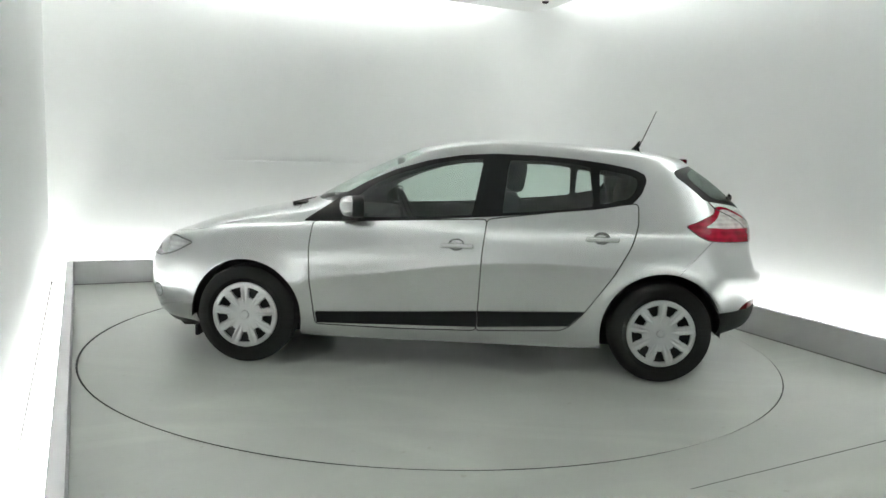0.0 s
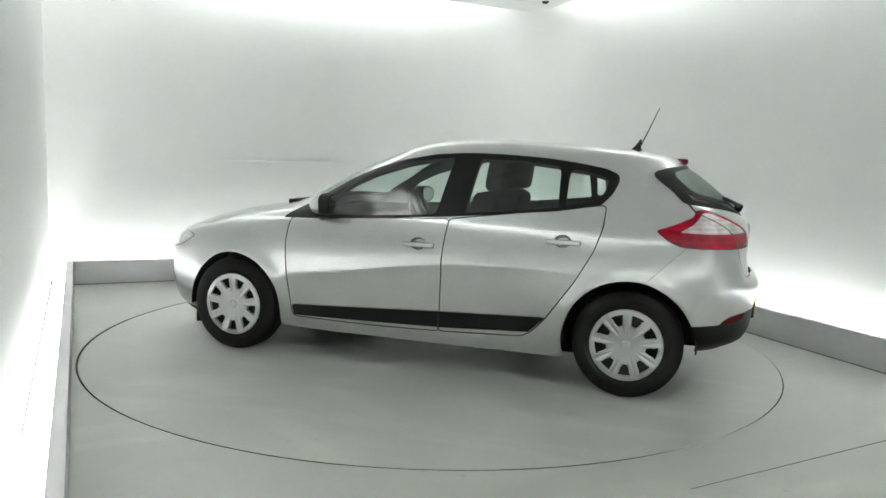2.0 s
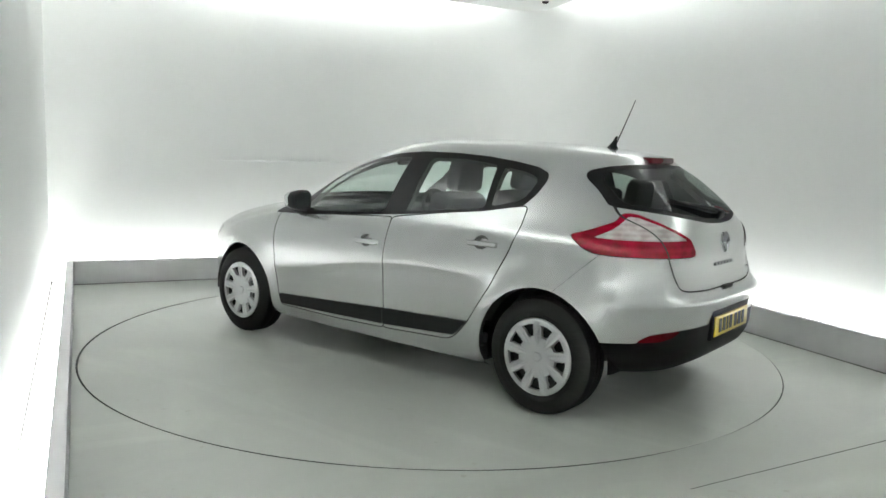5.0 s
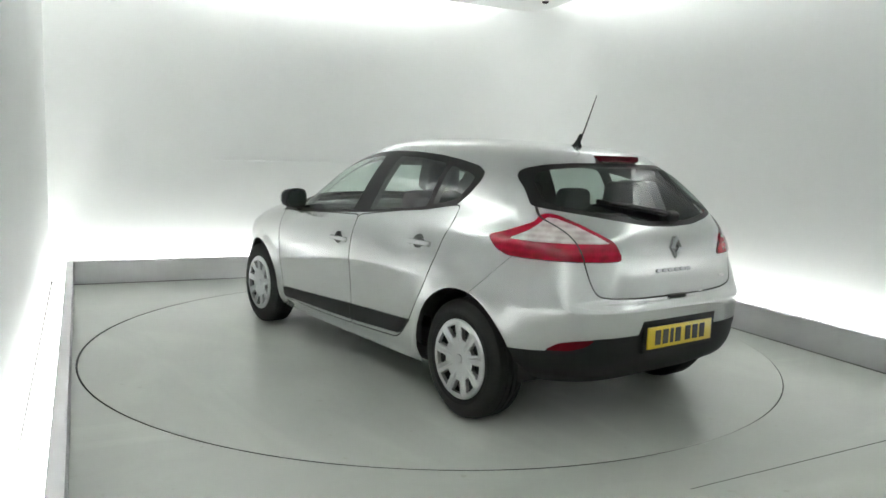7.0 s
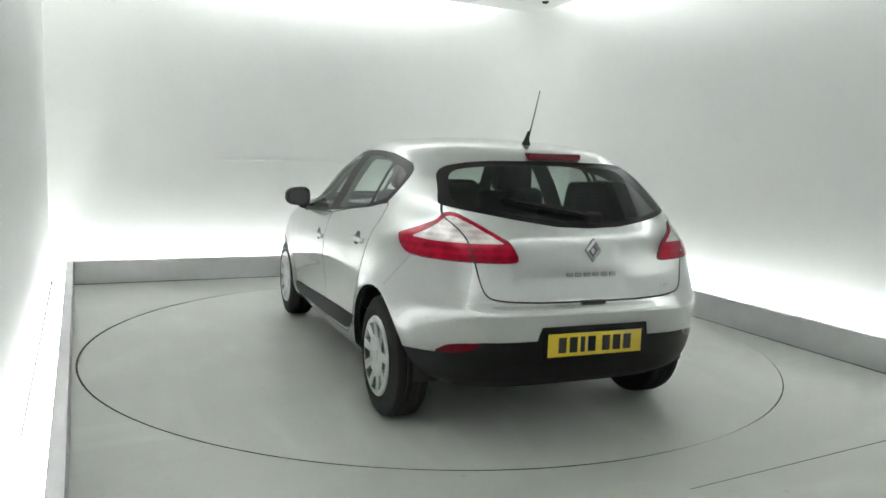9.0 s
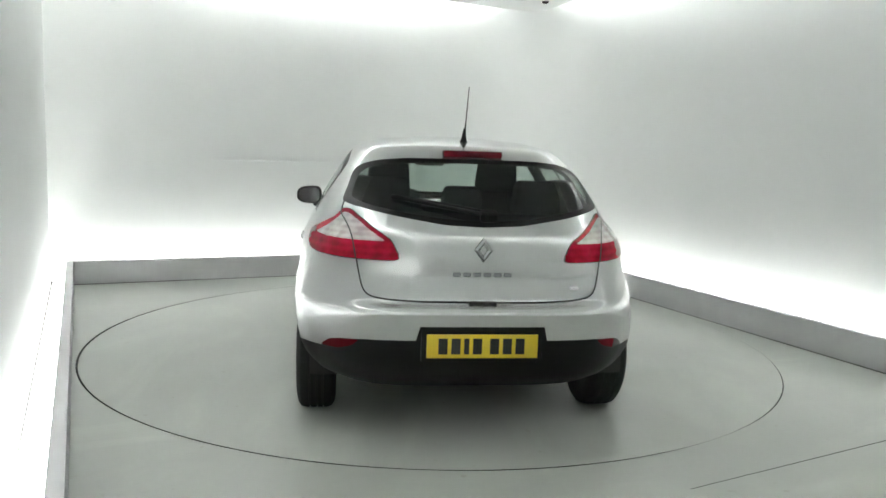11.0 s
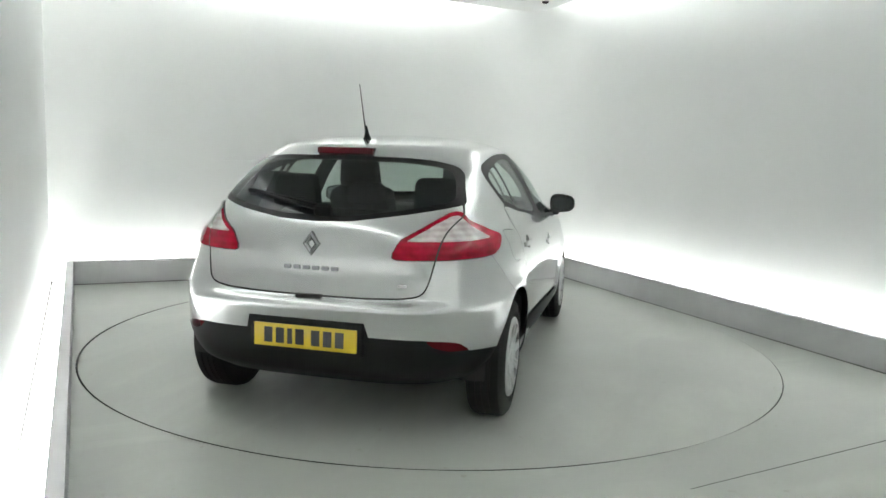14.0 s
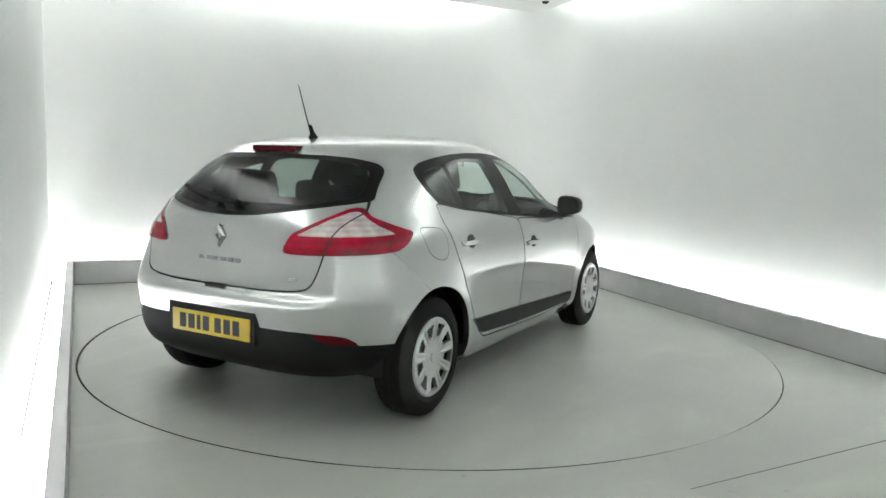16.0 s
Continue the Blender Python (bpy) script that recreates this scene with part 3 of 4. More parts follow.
def half_body():
    verts, quads = shell()
    base = bmesh.new()
    vs = [base.verts.new(v) for v in verts]
    for q in quads:
        base.faces.new([vs[i] for i in q])
    base.normal_update()
    base.verts.index_update()
    normals = []
    for v in base.verts:
        n = v.normal.copy()
        if abs(v.co.y) < 1e-4:
            n.y = 0
        normals.append(n.normalized() if n.length else Vector((0, 0, 1)))
    from_tree = BVHTree.FromBMesh(base)
    corners = [[v.index for v in f.verts] for f in base.faces]
    points = [v.co.copy() for v in base.verts]

    def smooth_normal(p):
        q, _, i, _ = from_tree.find_nearest(p)
        ks = corners[i]
        w = poly_3d_calc([points[k] for k in ks], q)
        n = Vector((0, 0, 0))
        for k, f in zip(ks, w):
            n += normals[k] * f
        return n.normalized()

    def on_shell(p):
        q = from_tree.find_nearest(p)[0]
        return q, smooth_normal(q)

    bm = base.copy()
    layer = bm.faces.layers.int.new("region")
    bm.normal_update()
    for ax in (AXLE, -AXLE):
        carve(bm, layer, circle(ax, 0.31, ARCH[ax], 44), SIDE, HOLE)
        carve(bm, layer, [(ax - ARCH[ax] + 0.004, 0.31), (ax + ARCH[ax] - 0.004, 0.31), (ax + ARCH[ax] - 0.03, 0.1), (ax - ARCH[ax] + 0.03, 0.1)], SIDE, HOLE, facing=-0.5)
    seamed(bm, layer, rounded(FRONT_DOOR, 0.03), SIDE, DOOR_F, [BODY])
    seamed(bm, layer, rounded(REAR_DOOR, 0.03), SIDE, DOOR_R, [BODY])
    panels = [BODY, SEAM, DOOR_F, DOOR_R]
    carve(bm, layer, rounded(FLANK_GLASS, 0.02, 2), SIDE, FRAME, panels)
    for poly, r in ((FRONT_PANE, PANE_F), (REAR_PANE, PANE_R), (SMALL_PANE, PANE_S)):
        carve(bm, layer, rounded(poly, 0.025, 2), SIDE, r, [FRAME])
    carve(bm, layer, STRIP_F, SIDE, STRIPE_F, panels)
    carve(bm, layer, STRIP_R, SIDE, STRIPE_R, panels)
    for x, z in HANDLES:
        carve(bm, layer, circle(x, z + 0.006, 0.052, 16, 0.75), SIDE, HOLE, [DOOR_F, DOOR_R])
    seamed(bm, layer, rounded(HATCH, 0.03), REAR, GATE, [BODY], 0.0035)
    carve(bm, layer, rounded(TAIL_GLASS, 0.03), REAR, GATE_FRAME, [GATE, BODY, SEAM])
    carve(bm, layer, rounded(TAIL_CLEAR, 0.04), REAR, GATE_PANE, [GATE_FRAME])
    edge = ccw(rounded(LAMP, 0.02, 2))
    carve(bm, layer, edge, QUARTER, LAMP_IN, [GATE], 0.0)
    carve(bm, layer, edge, QUARTER, LAMP_OUT, [BODY], 0.0)
    carve(bm, layer, grown(edge, 0.0035), QUARTER, SEAM, [GATE, BODY], 0.0)
    carve(bm, layer, rounded(LAMP_CLEAR, 0.015, 2), QUARTER, LENS_IN, [LAMP_IN], 0.0)
    carve(bm, layer, rounded(LAMP_CLEAR, 0.015, 2), QUARTER, LENS_OUT, [LAMP_OUT], 0.0)
    carve(bm, layer, [(-1.640, 0.916), (-1.386, 0.664), (-1.3875, 0.6625), (-1.6415, 0.9145)], SIDE, SEAM, [BODY])
    carve(bm, layer, TAIL_BLACK, QUARTER, BUMPER, [BODY], 0.02)
    carve(bm, layer, PLATE_NOTCH, REAR, BUMPER, [BODY], 0.2)
    carve(bm, layer, rounded([(0.565, 0.519), (0.65, 0.513), (0.705, 0.500), (0.745, 0.460), (0.665, 0.463), (0.60, 0.486)], 0.01, 1), REAR, REFLECTOR, [BODY, BUMPER], 0.2)
    seamed(bm, layer, rounded(BONNET, 0.05), ABOVE, HOOD, [BODY], 0.003, 0.25)
    seamed(bm, layer, rounded(HEADLAMP, 0.03), SIDE, HEAD, [BODY, HOOD, SEAM], 0.003, 0.0)
    carve(bm, layer, circle(1.95, 0.715, 0.045), SIDE, BULB, [HEAD], 0.0)
    seamed(bm, layer, circle(2.02, 0.40, 0.045), SIDE, FOG, [BODY], 0.003, 0.0)
    carve(bm, layer, NOSE_BLACK, SIDE, LIP, [BODY], 0.0)
    carve(bm, layer, rounded(SCREEN, 0.03), FRONTAL, SCREEN_PANE, [BODY], 0.0)
    # the painted bumper cover is what the shut line, the lamp and the tailgate enclose
    seed = min((f for f in bm.faces if f[layer] == BODY), key=lambda f: (f.calc_center_median() - Vector((-2.09, 0.2, 0.63))).length)
    todo, found = [seed], {seed}
    while todo:
        for e in todo.pop().edges:
            for g in e.link_faces:
                if g not in found and g[layer] == BODY:
                    found.add(g)
                    todo.append(g)
    if all(f.calc_center_median().x < -1.2 for f in found):
        for f in found:
            f[layer] = COVER_R
    base.free()
    return bm, layer, smooth_normal, on_shell


def pick(bm, layer, regions, side, sink=0.0, keep=None):
    """Vertices and faces of some regions of one half; side -1 mirrors them."""
    seen, vs, fs = {}, [], []
    for f in bm.faces:
        if f[layer] in regions and (keep is None or keep(f.calc_center_median())):
            ks = []
            for v in f.verts:
                if v not in seen:
                    seen[v] = len(vs)
                    vs.append(v.co.copy())
                ks.append(seen[v])
            fs.append(ks if side > 0 else ks[::-1])
    return vs, fs, side


def panel(name, picks, mat, parent, normal_at, label="", sink=0.0, flip=False):
    """One mesh from picked pieces, with the shell's own smooth normals; sink moves it inwards."""
    vs, fs, ns = [], [], []
    for pv, pf, side in picks:
        n0 = len(vs)
        for co in pv:
            n = normal_at(co)
            co = co - n * sink
            vs.append((co.x, co.y * side, co.z))
            ns.append((n.x, n.y * side, n.z))
        fs += [[k + n0 for k in f] for f in pf]
    me = bpy.data.meshes.new(name)
    me.from_pydata(vs, [], fs)
    me.shade_smooth()
    me.normals_split_custom_set_from_vertices(ns)
    me.materials.append(mat)
    ob = new(name, me)
    ob.parent = parent
    if label:
        ob["label"] = label
    return ob


def soft_block(size, r, seg=3, taper=1.0, lean=0.0):
    """A cushion-like block on z = 0, narrower at the top by taper and leaning back."""
    bm = box((-size[0] / 2, -size[1] / 2, 0), (size[0] / 2, size[1] / 2, size[2]), r, seg)
    for v in bm.verts:
        f = v.co.z / size[2]
        v.co.y *= 1 + (taper - 1) * f
        v.co.x += lean * f
    return bm


def moved(bm, m):
    bmesh.ops.transform(bm, matrix=m, verts=bm.verts[:])
    return bm


def build_wheel(car, x, side):
    """Tyre with its silver nine-slot cover; side +1 is the left."""
    prof = [(0.188, -0.085), (0.225, -0.098), (0.262, -0.100), (0.292, -0.092), (0.312, -0.076), (0.319, -0.05)]
    for g in (-0.036, -0.004, 0.004 + 0.028):
        prof += [(0.319, g - 0.005), (0.311, g - 0.003), (0.311, g + 0.003), (0.319, g + 0.005)]
    prof += [(0.319, 0.05), (0.312, 0.076), (0.292, 0.092), (0.262, 0.100), (0.244, 0.0995), (0.240, 0.1015), (0.236, 0.0995), (0.225, 0.098), (0.188, 0.085)]
    bm = lathe(prof, 96)
    for v in bm.verts:                       # flat where it carries the car, with the walls bulging
        low = -v.co.z - 0.24
        if low > 0:
            v.co.y *= 1 + 0.8 * low * low * 10
        v.co.z = max(v.co.z, -WHEEL + 0.0005)
    bmesh.ops.recalc_face_normals(bm, faces=bm.faces[:])
    flip = pose(0, 0, 0, 0, 0, 0 if side > 0 else 180)
    wheel = part("wheel", moved(bm, flip), TYRE, car, "black road tyre with a silver plastic wheel cover", smooth=35)
    wheel.location = (x, TRACK * side, WHEEL)
    # dark rim behind the slots
    bm = lathe([(0.0, 0.030), (0.10, 0.030), (0.185, 0.045), (0.200, 0.088), (0.192, -0.085), (0.17, -0.07), (0.0, -0.05)], 40)
    bmesh.ops.remove_doubles(bm, verts=bm.verts[:], dist=1e-5)
    bmesh.ops.recalc_face_normals(bm, faces=bm.faces[:])
    part("rim", moved(bm, flip), DARKMETAL, wheel, "dark steel rim behind the cover slots")
    # cover: dished disc with nine slots
    bm = bmesh.new()
    slots, per = 9, 20
    n = slots * per
    radii = [q * 1.075 for q in (0.0, 0.035, 0.060, 0.085, 0.098, 0.106, 0.122, 0.138, 0.155, 0.168, 0.181, 0.191, 0.197)]
    dish = curve([(0, 0.0935), (0.03, 0.0935), (0.085, 0.0955), (0.15, 0.1015), (0.185, 0.1045), (0.204, 0.1035), (0.212, 0.095)])

    def relief(r, k):
        """Ribs along the slots' edges and a shallow groove down each spoke."""
        off = abs((k % per) / per - 0.5)                 # 0 at a slot's middle, 0.5 at a spoke's
        band = min(1, max(0, (r - 0.085) / 0.02)) * min(1, max(0, (0.198 - r) / 0.012))
        return band * (0.0045 * math.exp(-((off - 0.33) / 0.07) ** 2) - 0.0030 * math.exp(-((off - 0.5) / 0.06) ** 2)) - 0.002 * math.exp(-((r - 0.088) / 0.006) ** 2)
    rows = []
    for r in radii:
        rows.append([bm.verts.new((r * math.cos(2 * math.pi * k / n + math.pi / 2), dish(r) + relief(r, k), r * math.sin(2 * math.pi * k / n + math.pi / 2))) for k in range(n)])
    for i in range(len(radii) - 1):
        for k in range(n):
            ph = (k % per + 0.5) / per
            wide = 0.20 + 0.09 * (radii[i] - 0.112) / 0.06
            if 0.108 < radii[i] < 0.178 and abs(ph - 0.5) < wide:
                continue
            j = (k + 1) % n
            bm.faces.new((rows[i][k], rows[i][j], rows[i + 1][j], rows[i + 1][k]))
    bmesh.ops.remove_doubles(bm, verts=bm.verts[:], dist=1e-5)
    loose = [v for v in bm.verts if not v.link_faces]
    bmesh.ops.delete(bm, geom=loose, context="VERTS")
    bmesh.ops.recalc_face_normals(bm, faces=bm.faces[:])
    if sum(f.normal.y * f.calc_area() for f in bm.faces) < 0:
        bmesh.ops.reverse_faces(bm, faces=bm.faces[:])
    edge = [e for e in bm.edges if len(e.link_faces) == 1]
    out = bmesh.ops.extrude_edge_only(bm, edges=edge)
    bmesh.ops.translate(bm, verts=[g for g in out["geom"] if isinstance(g, bmesh.types.BMVert)], vec=(0, -0.022, 0))
    bmesh.ops.recalc_face_normals(bm, faces=bm.faces[:])
    part("wheel_cover", moved(bm, flip), COVER, wheel, "silver nine-slot plastic wheel cover")
    bm = lathe([(0.0, 0.0), (0.024, 0.0), (0.028, -0.004)], 24)
    bmesh.ops.remove_doubles(bm, verts=bm.verts[:], dist=1e-5)
    bmesh.ops.recalc_face_normals(bm, faces=bm.faces[:])
    part("centre_cap", moved(moved(bm, Matrix.Translation((0, 0.0965, 0))), flip), COVER, wheel, "round silver centre cap")
    return wheel


def build_car():
    car = thing("car", "silver five-door hatchback with black sill strips, parked on the turntable", "car")
    bm, layer, normal_at, on_shell = half_body()
    other = bm.copy()
    ol = other.faces.layers.int["region"]
    seamed(other, ol, rounded(FLAP, 0.05), SIDE, FUEL_FLAP, [BODY], 0.0015)
    halves = ((bm, layer, 1), (other, ol, -1))

    def both(name, regions, mat, label="", sink=0.0, keep=None):
        return panel(name, [pick(b, l, regions, s, keep=keep) for b, l, s in halves], mat, car, normal_at, label, sink)

    def each(name, regions, mat, label="", parents=None, sink=0.0):
        return [panel(name, [pick(b, l, regions, s)], mat, parents[i] if parents else car, normal_at, label, sink) for i, (b, l, s) in enumerate(halves)]
    both("body", [BODY], PAINT, "silver metallic painted steel body shell")
    both("shut_line", [SEAM], SEAL, "dark panel gaps", 0.010)
    doors_f = each("front_door", [DOOR_F], PAINT, "silver front door")
    doors_r = each("rear_door", [DOOR_R], PAINT, "silver rear door")
    each("sill_strip", [STRIPE_F], BLACK, "matt black protective strip", doors_f, -0.012)
    each("sill_strip", [STRIPE_R], BLACK, "matt black protective strip", doors_r, -0.012)
    each("window_frame", [FRAME], GLOSSBLACK, "black side window surround")
    each("front_window", [PANE_F], GLASS, "tinted door window")
    each("rear_window", [PANE_R], GLASS, "tinted door window")
    each("quarter_window", [PANE_S], GLASS, "small tinted quarter window")
    both("windscreen", [SCREEN_PANE], GLASS, "clear windscreen")
    both("bumper_cover", [COVER_R], PAINT, "silver upper rear bumper")
    both("rear_bumper", [BUMPER], BLACK, "matt black lower rear bumper")
    gate = both("tailgate", [GATE], PAINT, "silver tailgate")
    panel("tailgate_frame", [pick(b, l, [GATE_FRAME], s) for b, l, s in halves], GLOSSBLACK, gate, normal_at, "black printed glass border")
    panel("tailgate_glass", [pick(b, l, [GATE_PANE], s) for b, l, s in halves], REARGLASS, gate, normal_at, "tinted rear window")
    for i, (b, l, s) in enumerate(halves):
        lamp = panel("tail_lamp", [pick(b, l, [LAMP_OUT], s)], RED, car, normal_at, "red and clear wraparound tail lamp", -0.006)
        panel("clear_lens", [pick(b, l, [LENS_OUT], s)], CLEARLENS, lamp, normal_at, "clear lens", -0.006)
        lamp = panel("tailgate_lamp", [pick(b, l, [LAMP_IN], s)], RED, car, normal_at, "red and clear lamp on the tailgate", -0.006)
        panel("clear_lens", [pick(b, l, [LENS_IN], s)], CLEARLENS, lamp, normal_at, "clear lens", -0.006)
    each("rear_reflector", [REFLECTOR], DARKRED, "dark red reflector strip", None, -0.002)
    both("bonnet", [HOOD], PAINT, "silver bonnet")
    heads = each("headlamp", [HEAD], HEADLENS, "clear headlamp")
    each("reflector_bowl", [BULB], CHROME, "bright round reflector", heads)
    each("fog_lamp", [FOG], HEADLENS, "small round fog lamp")
    both("front_lip", [LIP], BLACK, "black lower edge of the front bumper")
    panel("fuel_flap", [pick(other, ol, [FUEL_FLAP], -1)], PAINT, car, normal_at, "silver fuel filler flap")
    both("cabin_lining", [BODY, COVER_R, DOOR_F, DOOR_R, FRAME, GATE, SEAM, LAMP_OUT, LAMP_IN, LENS_IN, LENS_OUT, STRIPE_F, STRIPE_R], CABIN, "dark grey cabin trim", 0.035,
         lambda c: 0.30 < c.z < 1.385 and -1.95 < c.x < 1.15)
    both("headliner", [BODY], HEADLINER, "pale grey headliner", 0.03, lambda c: c.z > 1.385)
    # underside
    pan = box((-1.22, -0.55, 0.145), (1.90, 0.55, 0.33), 0.03, 1)
    part("underbody", pan, BLACK, car, "dark underside")
    part("rear_axle", box((-1.40, -0.68, 0.23), (-1.26, 0.68, 0.31), 0.03, 2), CABIN, car, "dark rear axle beam")
    for s in (1, -1):
        bm2 = box((-0.93, min(0.55 * s, 0.80 * s), 0.195), (0.93, max(0.55 * s, 0.80 * s), 0.30), 0.02, 1)
        part("sill_floor", bm2, CABIN, car, "dark sill underside")
        flap = box((1.665, 0.60, 0.135), (1.69, 0.78, 0.21), 0.010, 2)
        moved(flap, Matrix.Diagonal((1, s, 1, 1)))
        bmesh.ops.recalc_face_normals(flap, faces=flap.faces[:])
        part("air_deflector", flap, BLACK, car, "black flap ahead of the front wheel")
    # arch liners, wheels
    for x in (AXLE, -AXLE):
        for s in (1, -1):
            bm2 = bmesh.new()
            rows = [[bm2.verts.new((x + (ARCH[x] + 0.002 + d) * math.cos(a), y * s, 0.31 + (ARCH[x] + 0.002 + d) * math.sin(a))) for y, d in ((0.83 if x > 0 else 0.80, 0.0), (0.76, 0.012), (0.55, 0.012))] for a in (radians(-5 + 190 * k / 32) for k in range(33))]
            for p, q in zip(rows, rows[1:]):
                for i in range(2):
                    bm2.faces.new((p[i], p[i + 1], q[i + 1], q[i]))
            bm2.faces.new([r[2] for r in rows])
            part("arch_liner", bm2, SEAL, car, "black wheel arch liner")
            build_wheel(car, x, s)
    # door handles over their cups
    for i, doors in enumerate((doors_f, doors_r)):
        x, z = HANDLES[i]
        for door, s in zip(doors, (1, -1)):
            at, n = on_shell(Vector((x, 0.88, z)))
            y = at.y
            bm2 = box((x - 0.108, y - 0.002, z - 0.016), (x + 0.098, y + 0.032, z + 0.014), 0.009, 3)
            for v in bm2.verts:
                v.co.y -= 0.022 * abs((v.co.x - x) / 0.1) ** 2.5
                v.co.y *= s
            if s < 0:
                bmesh.ops.reverse_faces(bm2, faces=bm2.faces[:])
            part("door_handle", bm2, PAINT, door, "silver pull handle")
            bm2 = lathe([(0.054, 0.0), (0.050, -0.018), (0.038, -0.032), (0.0, -0.036)], 24)
            bmesh.ops.remove_doubles(bm2, verts=bm2.verts[:], dist=1e-5)
            bmesh.ops.recalc_face_normals(bm2, faces=bm2.faces[:])
            if sum(f.normal.y for f in bm2.faces) < 0:
                bmesh.ops.reverse_faces(bm2, faces=bm2.faces[:])
            at, n = on_shell(Vector((x, 0.88, z + 0.006)))
            tilt = Vector((0, 1, 0)).rotation_difference(n).to_matrix().to_4x4()
            moved(bm2, Matrix.Diagonal((1, s, 1, 1)) @ Matrix.Translation(at - n * 0.0008) @ tilt @ Matrix.Diagonal((1, 1, 0.75, 1)))
            if s < 0:
                bmesh.ops.reverse_faces(bm2, faces=bm2.faces[:])
            part("handle_cup", bm2, PAINT, door, "hollow behind the handle")
    # door mirrors
    for s in (1, -1):
        def shell_of(steps, w, h):
            """A loft of rounded outlines along x: (x, scale) pairs."""
            b = bmesh.new()
            rows = []
            for x, k in steps:
                row = []
                for i in range(28):
                    a = 2 * math.pi * i / 28
                    ca, sa = math.cos(a), math.sin(a)
                    y = w * k * math.copysign(abs(ca) ** 0.62, ca)
                    z = h * k * math.copysign(abs(sa) ** 0.62, sa)
                    f = y / 0.10
                    row.append(b.verts.new((0.615 + x - 0.022 * f, (0.918 + y) * s, 1.037 + z * (1 - 0.12 * f - 0.06 * f * f))))
                rows.append(row)
            for p, q in zip(rows, rows[1:]):
                for i in range(28):
                    b.faces.new((p[i], p[(i + 1) % 28], q[(i + 1) % 28], q[i]))
            b.faces.new(rows[0])
            b.faces.new(rows[-1])
            bmesh.ops.recalc_face_normals(b, faces=b.faces[:])
            return b
        mirror = part("door_mirror", shell_of([(0.006, 0.97), (0.035, 0.935), (0.062, 0.82), (0.080, 0.62), (0.088, 0.35)], 0.094, 0.068), PAINT, car, "silver door mirror with a black rim", smooth=60)
        part("mirror_rim", shell_of([(-0.058, 0.90), (-0.062, 0.95), (-0.052, 1.0), (-0.020, 1.0), (0.0, 0.99), (0.010, 0.965)], 0.094, 0.068), BLACK, mirror, "black plastic rim", smooth=40)
        part("mirror_glass", shell_of([(-0.0635, 0.82), (-0.056, 0.83)], 0.094, 0.068), CHROME, mirror, "mirror glass")
        bm2 = box((0.60, 0.78, 0.945), (0.69, 0.89, 0.985), 0.014, 2)
        moved(bm2, Matrix.Diagonal((1, s, 1, 1)))
        bmesh.ops.recalc_face_normals(bm2, faces=bm2.faces[:])
        part("mirror_foot", bm2, BLACK, mirror, "black mirror foot")
    # number plate, its black surround, and bars for its characters
    px = -2.036
    surround = part("plate_surround", box((px - 0.004, -0.285, 0.425), (px + 0.06, 0.285, 0.580), 0.012, 2), BLACK, car, "black number plate recess")
    plate = part("number_plate", box((px - 0.012, -0.26, 0.447), (px - 0.003, 0.26, 0.558), 0.004, 2), YELLOW, surround, "yellow rear number plate with black bars")
    for k, y in enumerate((0.185, 0.125, 0.075, 0.025, -0.055, -0.115, -0.175)):
        w = 0.012 if k == 2 else 0.021
        part("character_bar", box((px - 0.0145, y - w, 0.466), (px - 0.0115, y + w, 0.540)), INK, surround, "plain black bar", smooth=0)
    # badge, lettering bars, catch
    bm2 = bmesh.new()
    bx = on_shell(Vector((-2.0, 0, 0.94)))[0].x + 0.001
    for r, d in ((1.08, 0.002), (1.02, -0.010), (0.74, -0.020), (0.46, -0.012), (0.40, 0.004)):
        for y, z in ((0, 0.056), (0.042, 0), (0, -0.056), (-0.042, 0)):
            bm2.verts.new((bx + 0.002 + d, y * r, 0.940 + z * r))
    bm2.verts.ensure_lookup_table()
    for i in range(4):
        for k in range(4):
            j = (k + 1) % 4
            bm2.faces.new([bm2.verts[q] for q in (i * 4 + k, i * 4 + j, i * 4 + 4 + j, i * 4 + 4 + k)])
    bmesh.ops.recalc_face_normals(bm2, faces=bm2.faces[:])
    part("badge", bm2, BADGE, gate, "chrome diamond-shaped badge", smooth=0)
    for k in range(6):
        y = 0.122 - k * 0.048
        x = on_shell(Vector((-2.0, abs(y), 0.825)))[0].x
        part("letter_bar", box((x - 0.006, y - 0.017, 0.816), (x + 0.006, y + 0.017, 0.834), 0.002, 1), LETTER, gate, "chrome lettering bar")
    x = on_shell(Vector((-2.0, 0.445, 0.763)))[0].x
    part("trim_bar", box((x - 0.006, -0.465, 0.757), (x + 0.02, -0.425, 0.769), 0.002, 1), COVER, gate, "small chrome trim bar")
    part("tailgate_catch", box((-2.018, -0.065, 0.684), (-1.96, 0.065, 0.704), 0.006, 2), SEAL, car, "black tailgate catch recess")
    part("brake_light", box((-1.585, -0.152, 1.362), (-1.47, 0.152, 1.398), 0.012, 2), DARKRED, gate, "dark red high brake light")
    # rear wiper
    wiper = part("rear_wiper", sweep([(-1.915, -0.02, 1.098), (-1.910, 0.06, 1.112), (-1.870, 0.22, 1.137), (-1.825, 0.36, 1.160)], 0.015, 0.010), BLACK, gate, "black rear wiper arm")
    part("wiper_hub", moved(soft_block((0.05, 0.085, 0.055), 0.02), pose(-1.905, -0.03, 1.068, 0, -25, 0)), BLACK, wiper, "black wiper hub")
    part("wiper_blade", sweep([(-1.900, 0.0, 1.112), (-1.862, 0.20, 1.140), (-1.805, 0.42, 1.168)], 0.007, 0.012), BLACK, wiper, "rubber wiper blade")
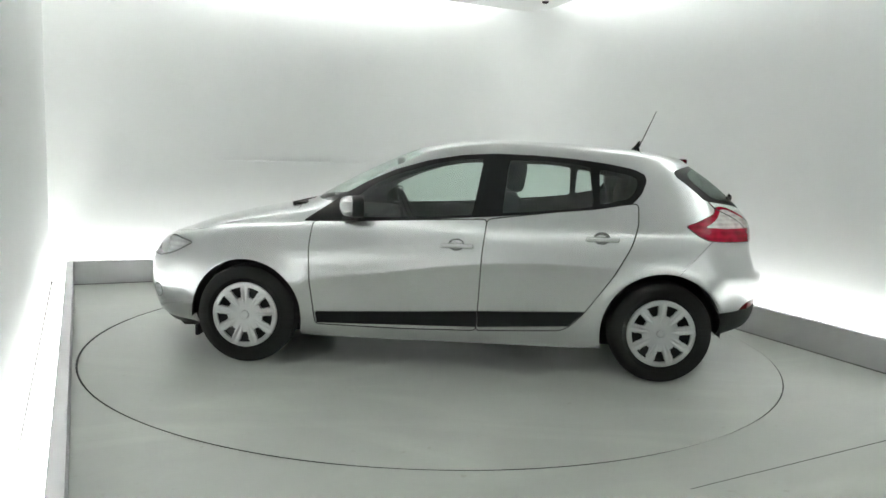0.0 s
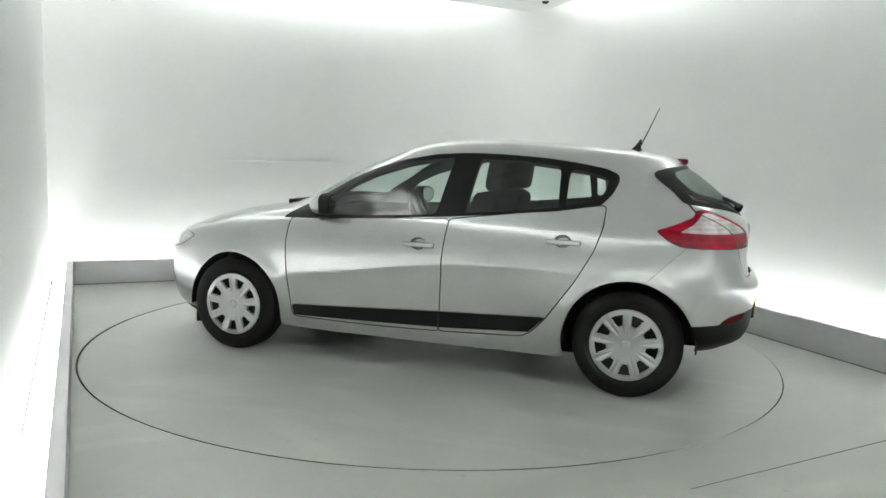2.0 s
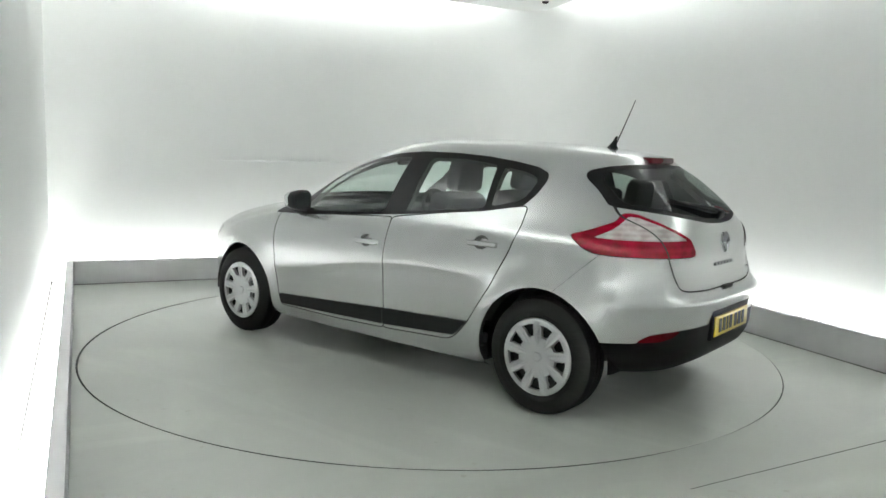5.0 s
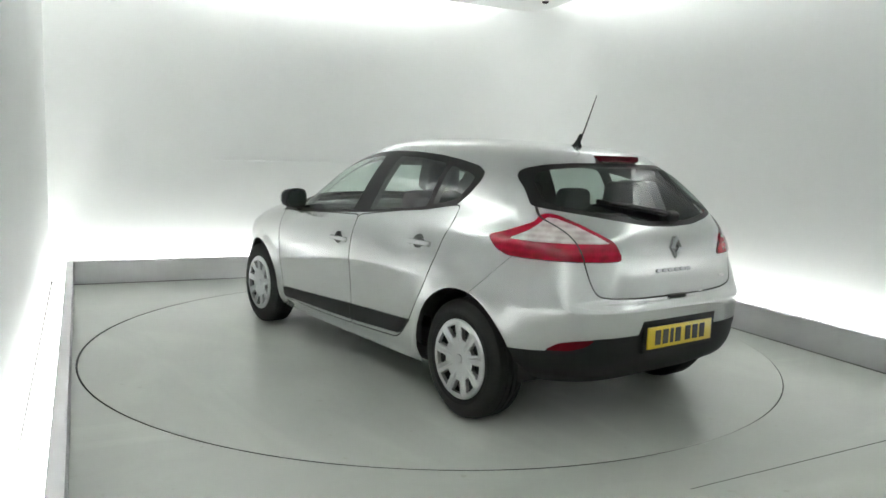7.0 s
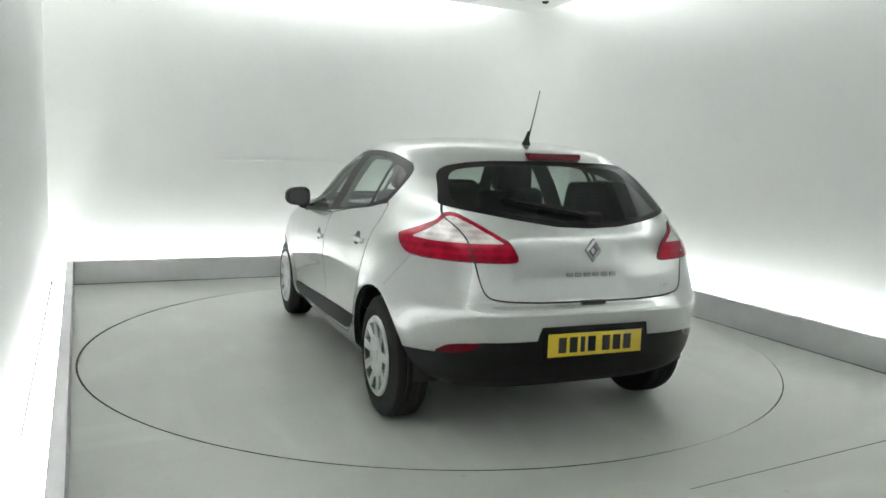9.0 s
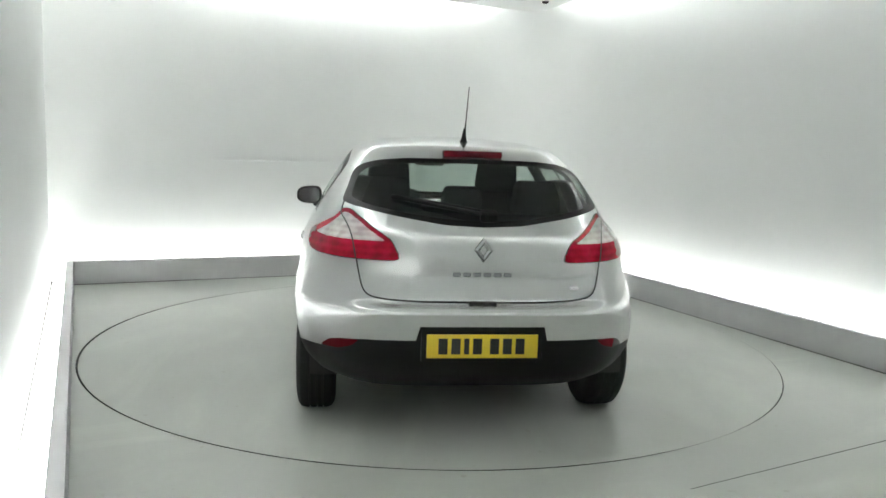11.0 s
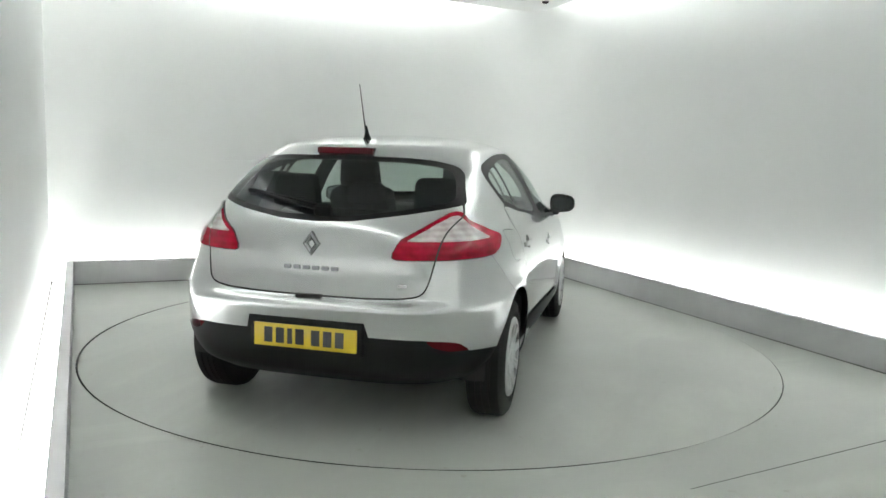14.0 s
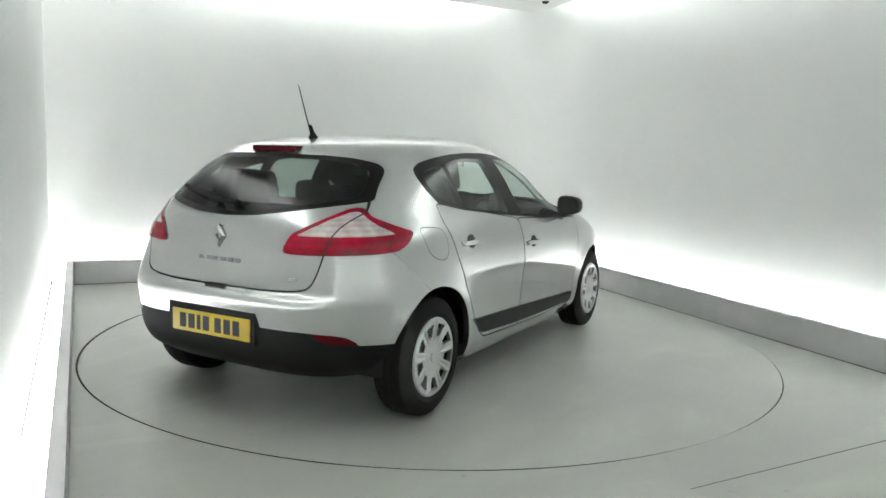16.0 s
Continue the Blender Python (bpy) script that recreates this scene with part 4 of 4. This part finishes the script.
    # roof aerial
    aerial = part("aerial", sweep([(-1.265, 0, 1.455), (-1.318, 0, 1.575), (-1.383, 0, 1.732)], 0.0045, 0.0045, 0.5), BLACK, car, "thin black roof aerial")
    foot = bmesh.new()
    rows = [[foot.verts.new((-1.240 - 0.42 * h + a * math.cos(k * math.pi / 8), b * math.sin(k * math.pi / 8), 1.434 + h)) for k in range(16)] for h, a, b in ((0.0, 0.045, 0.024), (0.014, 0.040, 0.021), (0.028, 0.026, 0.015), (0.055, 0.013, 0.010), (0.085, 0.007, 0.007))]
    for p, r in zip(rows, rows[1:]):
        for k in range(16):
            foot.faces.new((p[k], p[(k + 1) % 16], r[(k + 1) % 16], r[k]))
    foot.faces.new(rows[-1])
    part("aerial_foot", foot, BLACK, aerial, "black tapered aerial foot", smooth=50)
    # front wiper cowl
    part("cowl", box((1.01, -0.48, 1.0), (1.12, 0.48, 1.030), 0.010, 2), BLACK, car, "black wiper cowl")
    # cabin
    part("dashboard", box((0.52, -0.72, 0.62), (1.0, 0.72, 0.965), 0.07, 3), CABIN, car, "dark grey dashboard")
    part("parcel_shelf", box((-1.72, -0.58, 0.94), (-1.30, 0.58, 0.965), 0.008, 1), CABIN, car, "dark parcel shelf")
    for sd in (1, -1):
        trim = box((-1.44, 0.0, 0.95), (-1.19, 0.10, 1.25), 0.02, 2)
        bmesh.ops.subdivide_edges(trim, edges=[e for e in trim.edges if abs(e.verts[0].co.z - e.verts[1].co.z) > 0.2], cuts=5)
        for v in trim.verts:
            v.co.x += 0.10 * (v.co.z - 0.95) / 0.41
            v.co.y = (on_shell(Vector((v.co.x, 0.75, v.co.z)))[0].y - 0.18 + v.co.y) * sd
        bmesh.ops.recalc_face_normals(trim, faces=trim.faces[:])
        part("pillar_trim", trim, CABIN, car, "dark rear pillar trim")
    for y in (0.36, -0.36):
        seat = part("front_seat", moved(soft_block((0.50, 0.50, 0.18), 0.06), pose(0.05, y, 0.36)), FABRIC, car, "dark fabric front seat")
        part("backrest", moved(soft_block((0.17, 0.52, 0.68), 0.075, 4, 0.84), pose(-0.18, y, 0.48, 0, -16, 0)), FABRIC, seat)
        part("headrest", moved(soft_block((0.12, 0.29, 0.21), 0.055, 4, 0.85), pose(-0.385, y, 1.145, 0, -8, 0)), FABRIC, seat)
    bench = part("rear_seat", moved(soft_block((0.50, 1.26, 0.18), 0.06), pose(-0.80, 0, 0.38)), FABRIC, car, "dark fabric rear bench")
    part("backrest", moved(soft_block((0.16, 1.24, 0.56), 0.05, 3, 0.9), pose(-1.03, 0, 0.50, 0, -18, 0)), FABRIC, bench)
    for y in (0.42, 0.0, -0.42):
        part("headrest", moved(soft_block((0.10, 0.29, 0.19) if y else (0.10, 0.24, 0.12), 0.045, 4, 0.85), pose(-1.235, y, 1.055 if y else 1.085, 0, -8, 0)), FABRIC, bench)
    wheelm = Matrix.Translation((0.42, -0.37, 0.93)) @ Euler((0, radians(-65), 0)).to_matrix().to_4x4()
    bm2 = bmesh.new()
    rim = [[bm2.verts.new(wheelm @ Vector(((0.18 + 0.014 * math.cos(b)) * math.cos(a), (0.18 + 0.014 * math.cos(b)) * math.sin(a), 0.014 * math.sin(b)))) for b in (2 * math.pi * i / 8 for i in range(8))] for a in (2 * math.pi * i / 32 for i in range(32))]
    for i in range(32):
        for k in range(8):
            bm2.faces.new((rim[i][k], rim[(i + 1) % 32][k], rim[(i + 1) % 32][(k + 1) % 8], rim[i][(k + 1) % 8]))
    wheel = part("steering_wheel", bm2, CABIN, car, "dark steering wheel")
    part("steering_hub", moved(box((-0.17, -0.05, -0.02), (0.17, 0.05, 0.02), 0.015, 2), wheelm), CABIN, wheel)
    part("inner_mirror", box((0.42, -0.11, 1.29), (0.45, 0.11, 1.345), 0.012, 2), CABIN, car, "inner rear-view mirror")
    return car


def sweep(path, ry, rz, end=1.0):
    """A tapering rod of eight sides along a few points, smoothed."""
    pts = [Vector(p) for p in path]
    bm = bmesh.new()
    rows = []
    n = len(pts)
    for i, p in enumerate(pts):
        d = (pts[min(i + 1, n - 1)] - pts[max(i - 1, 0)]).normalized()
        s = d.cross(Vector((0, 0, 1))).normalized() if abs(d.z) < 0.95 else Vector((0, 1, 0))
        u = s.cross(d).normalized()
        f = 1 + (end - 1) * i / (n - 1)
        rows.append([bm.verts.new(p + s * ry * f * math.cos(a) + u * rz * f * math.sin(a)) for a in (2 * math.pi * k / 8 for k in range(8))])
    for a, b in zip(rows, rows[1:]):
        for k in range(8):
            bm.faces.new((a[k], a[(k + 1) % 8], b[(k + 1) % 8], b[k]))
    bm.faces.new(rows[0][::-1])
    bm.faces.new(rows[-1])
    bmesh.ops.recalc_face_normals(bm, faces=bm.faces[:])
    return bm


room()
disc = floor_and_turntable()
car = build_car()


# ---- what moves: the turntable with the car on it ----
START, RATE = 150.40, -7.1742                  # degrees, degrees a second
EASE = curve([(0, -0.1), (2, -0.2), (4, 0.0), (6.5, 0.36), (8.5, 0.38), (11.5, 0.0), (15, -0.18), (16, -0.08)])
OFF = Matrix.Translation((-0.169, 0.035, 0))   # the car stands off the turntable's centre


def motions():
    turn = [(t, START + RATE * t + EASE(t)) for t in range(17)]
    walk(disc, [(t, pose(*TC, 0, 0, a)) for t, a in turn])
    walk(car, [(t, pose(*TC, 0, 0, a) @ OFF) for t, a in turn])


motions()
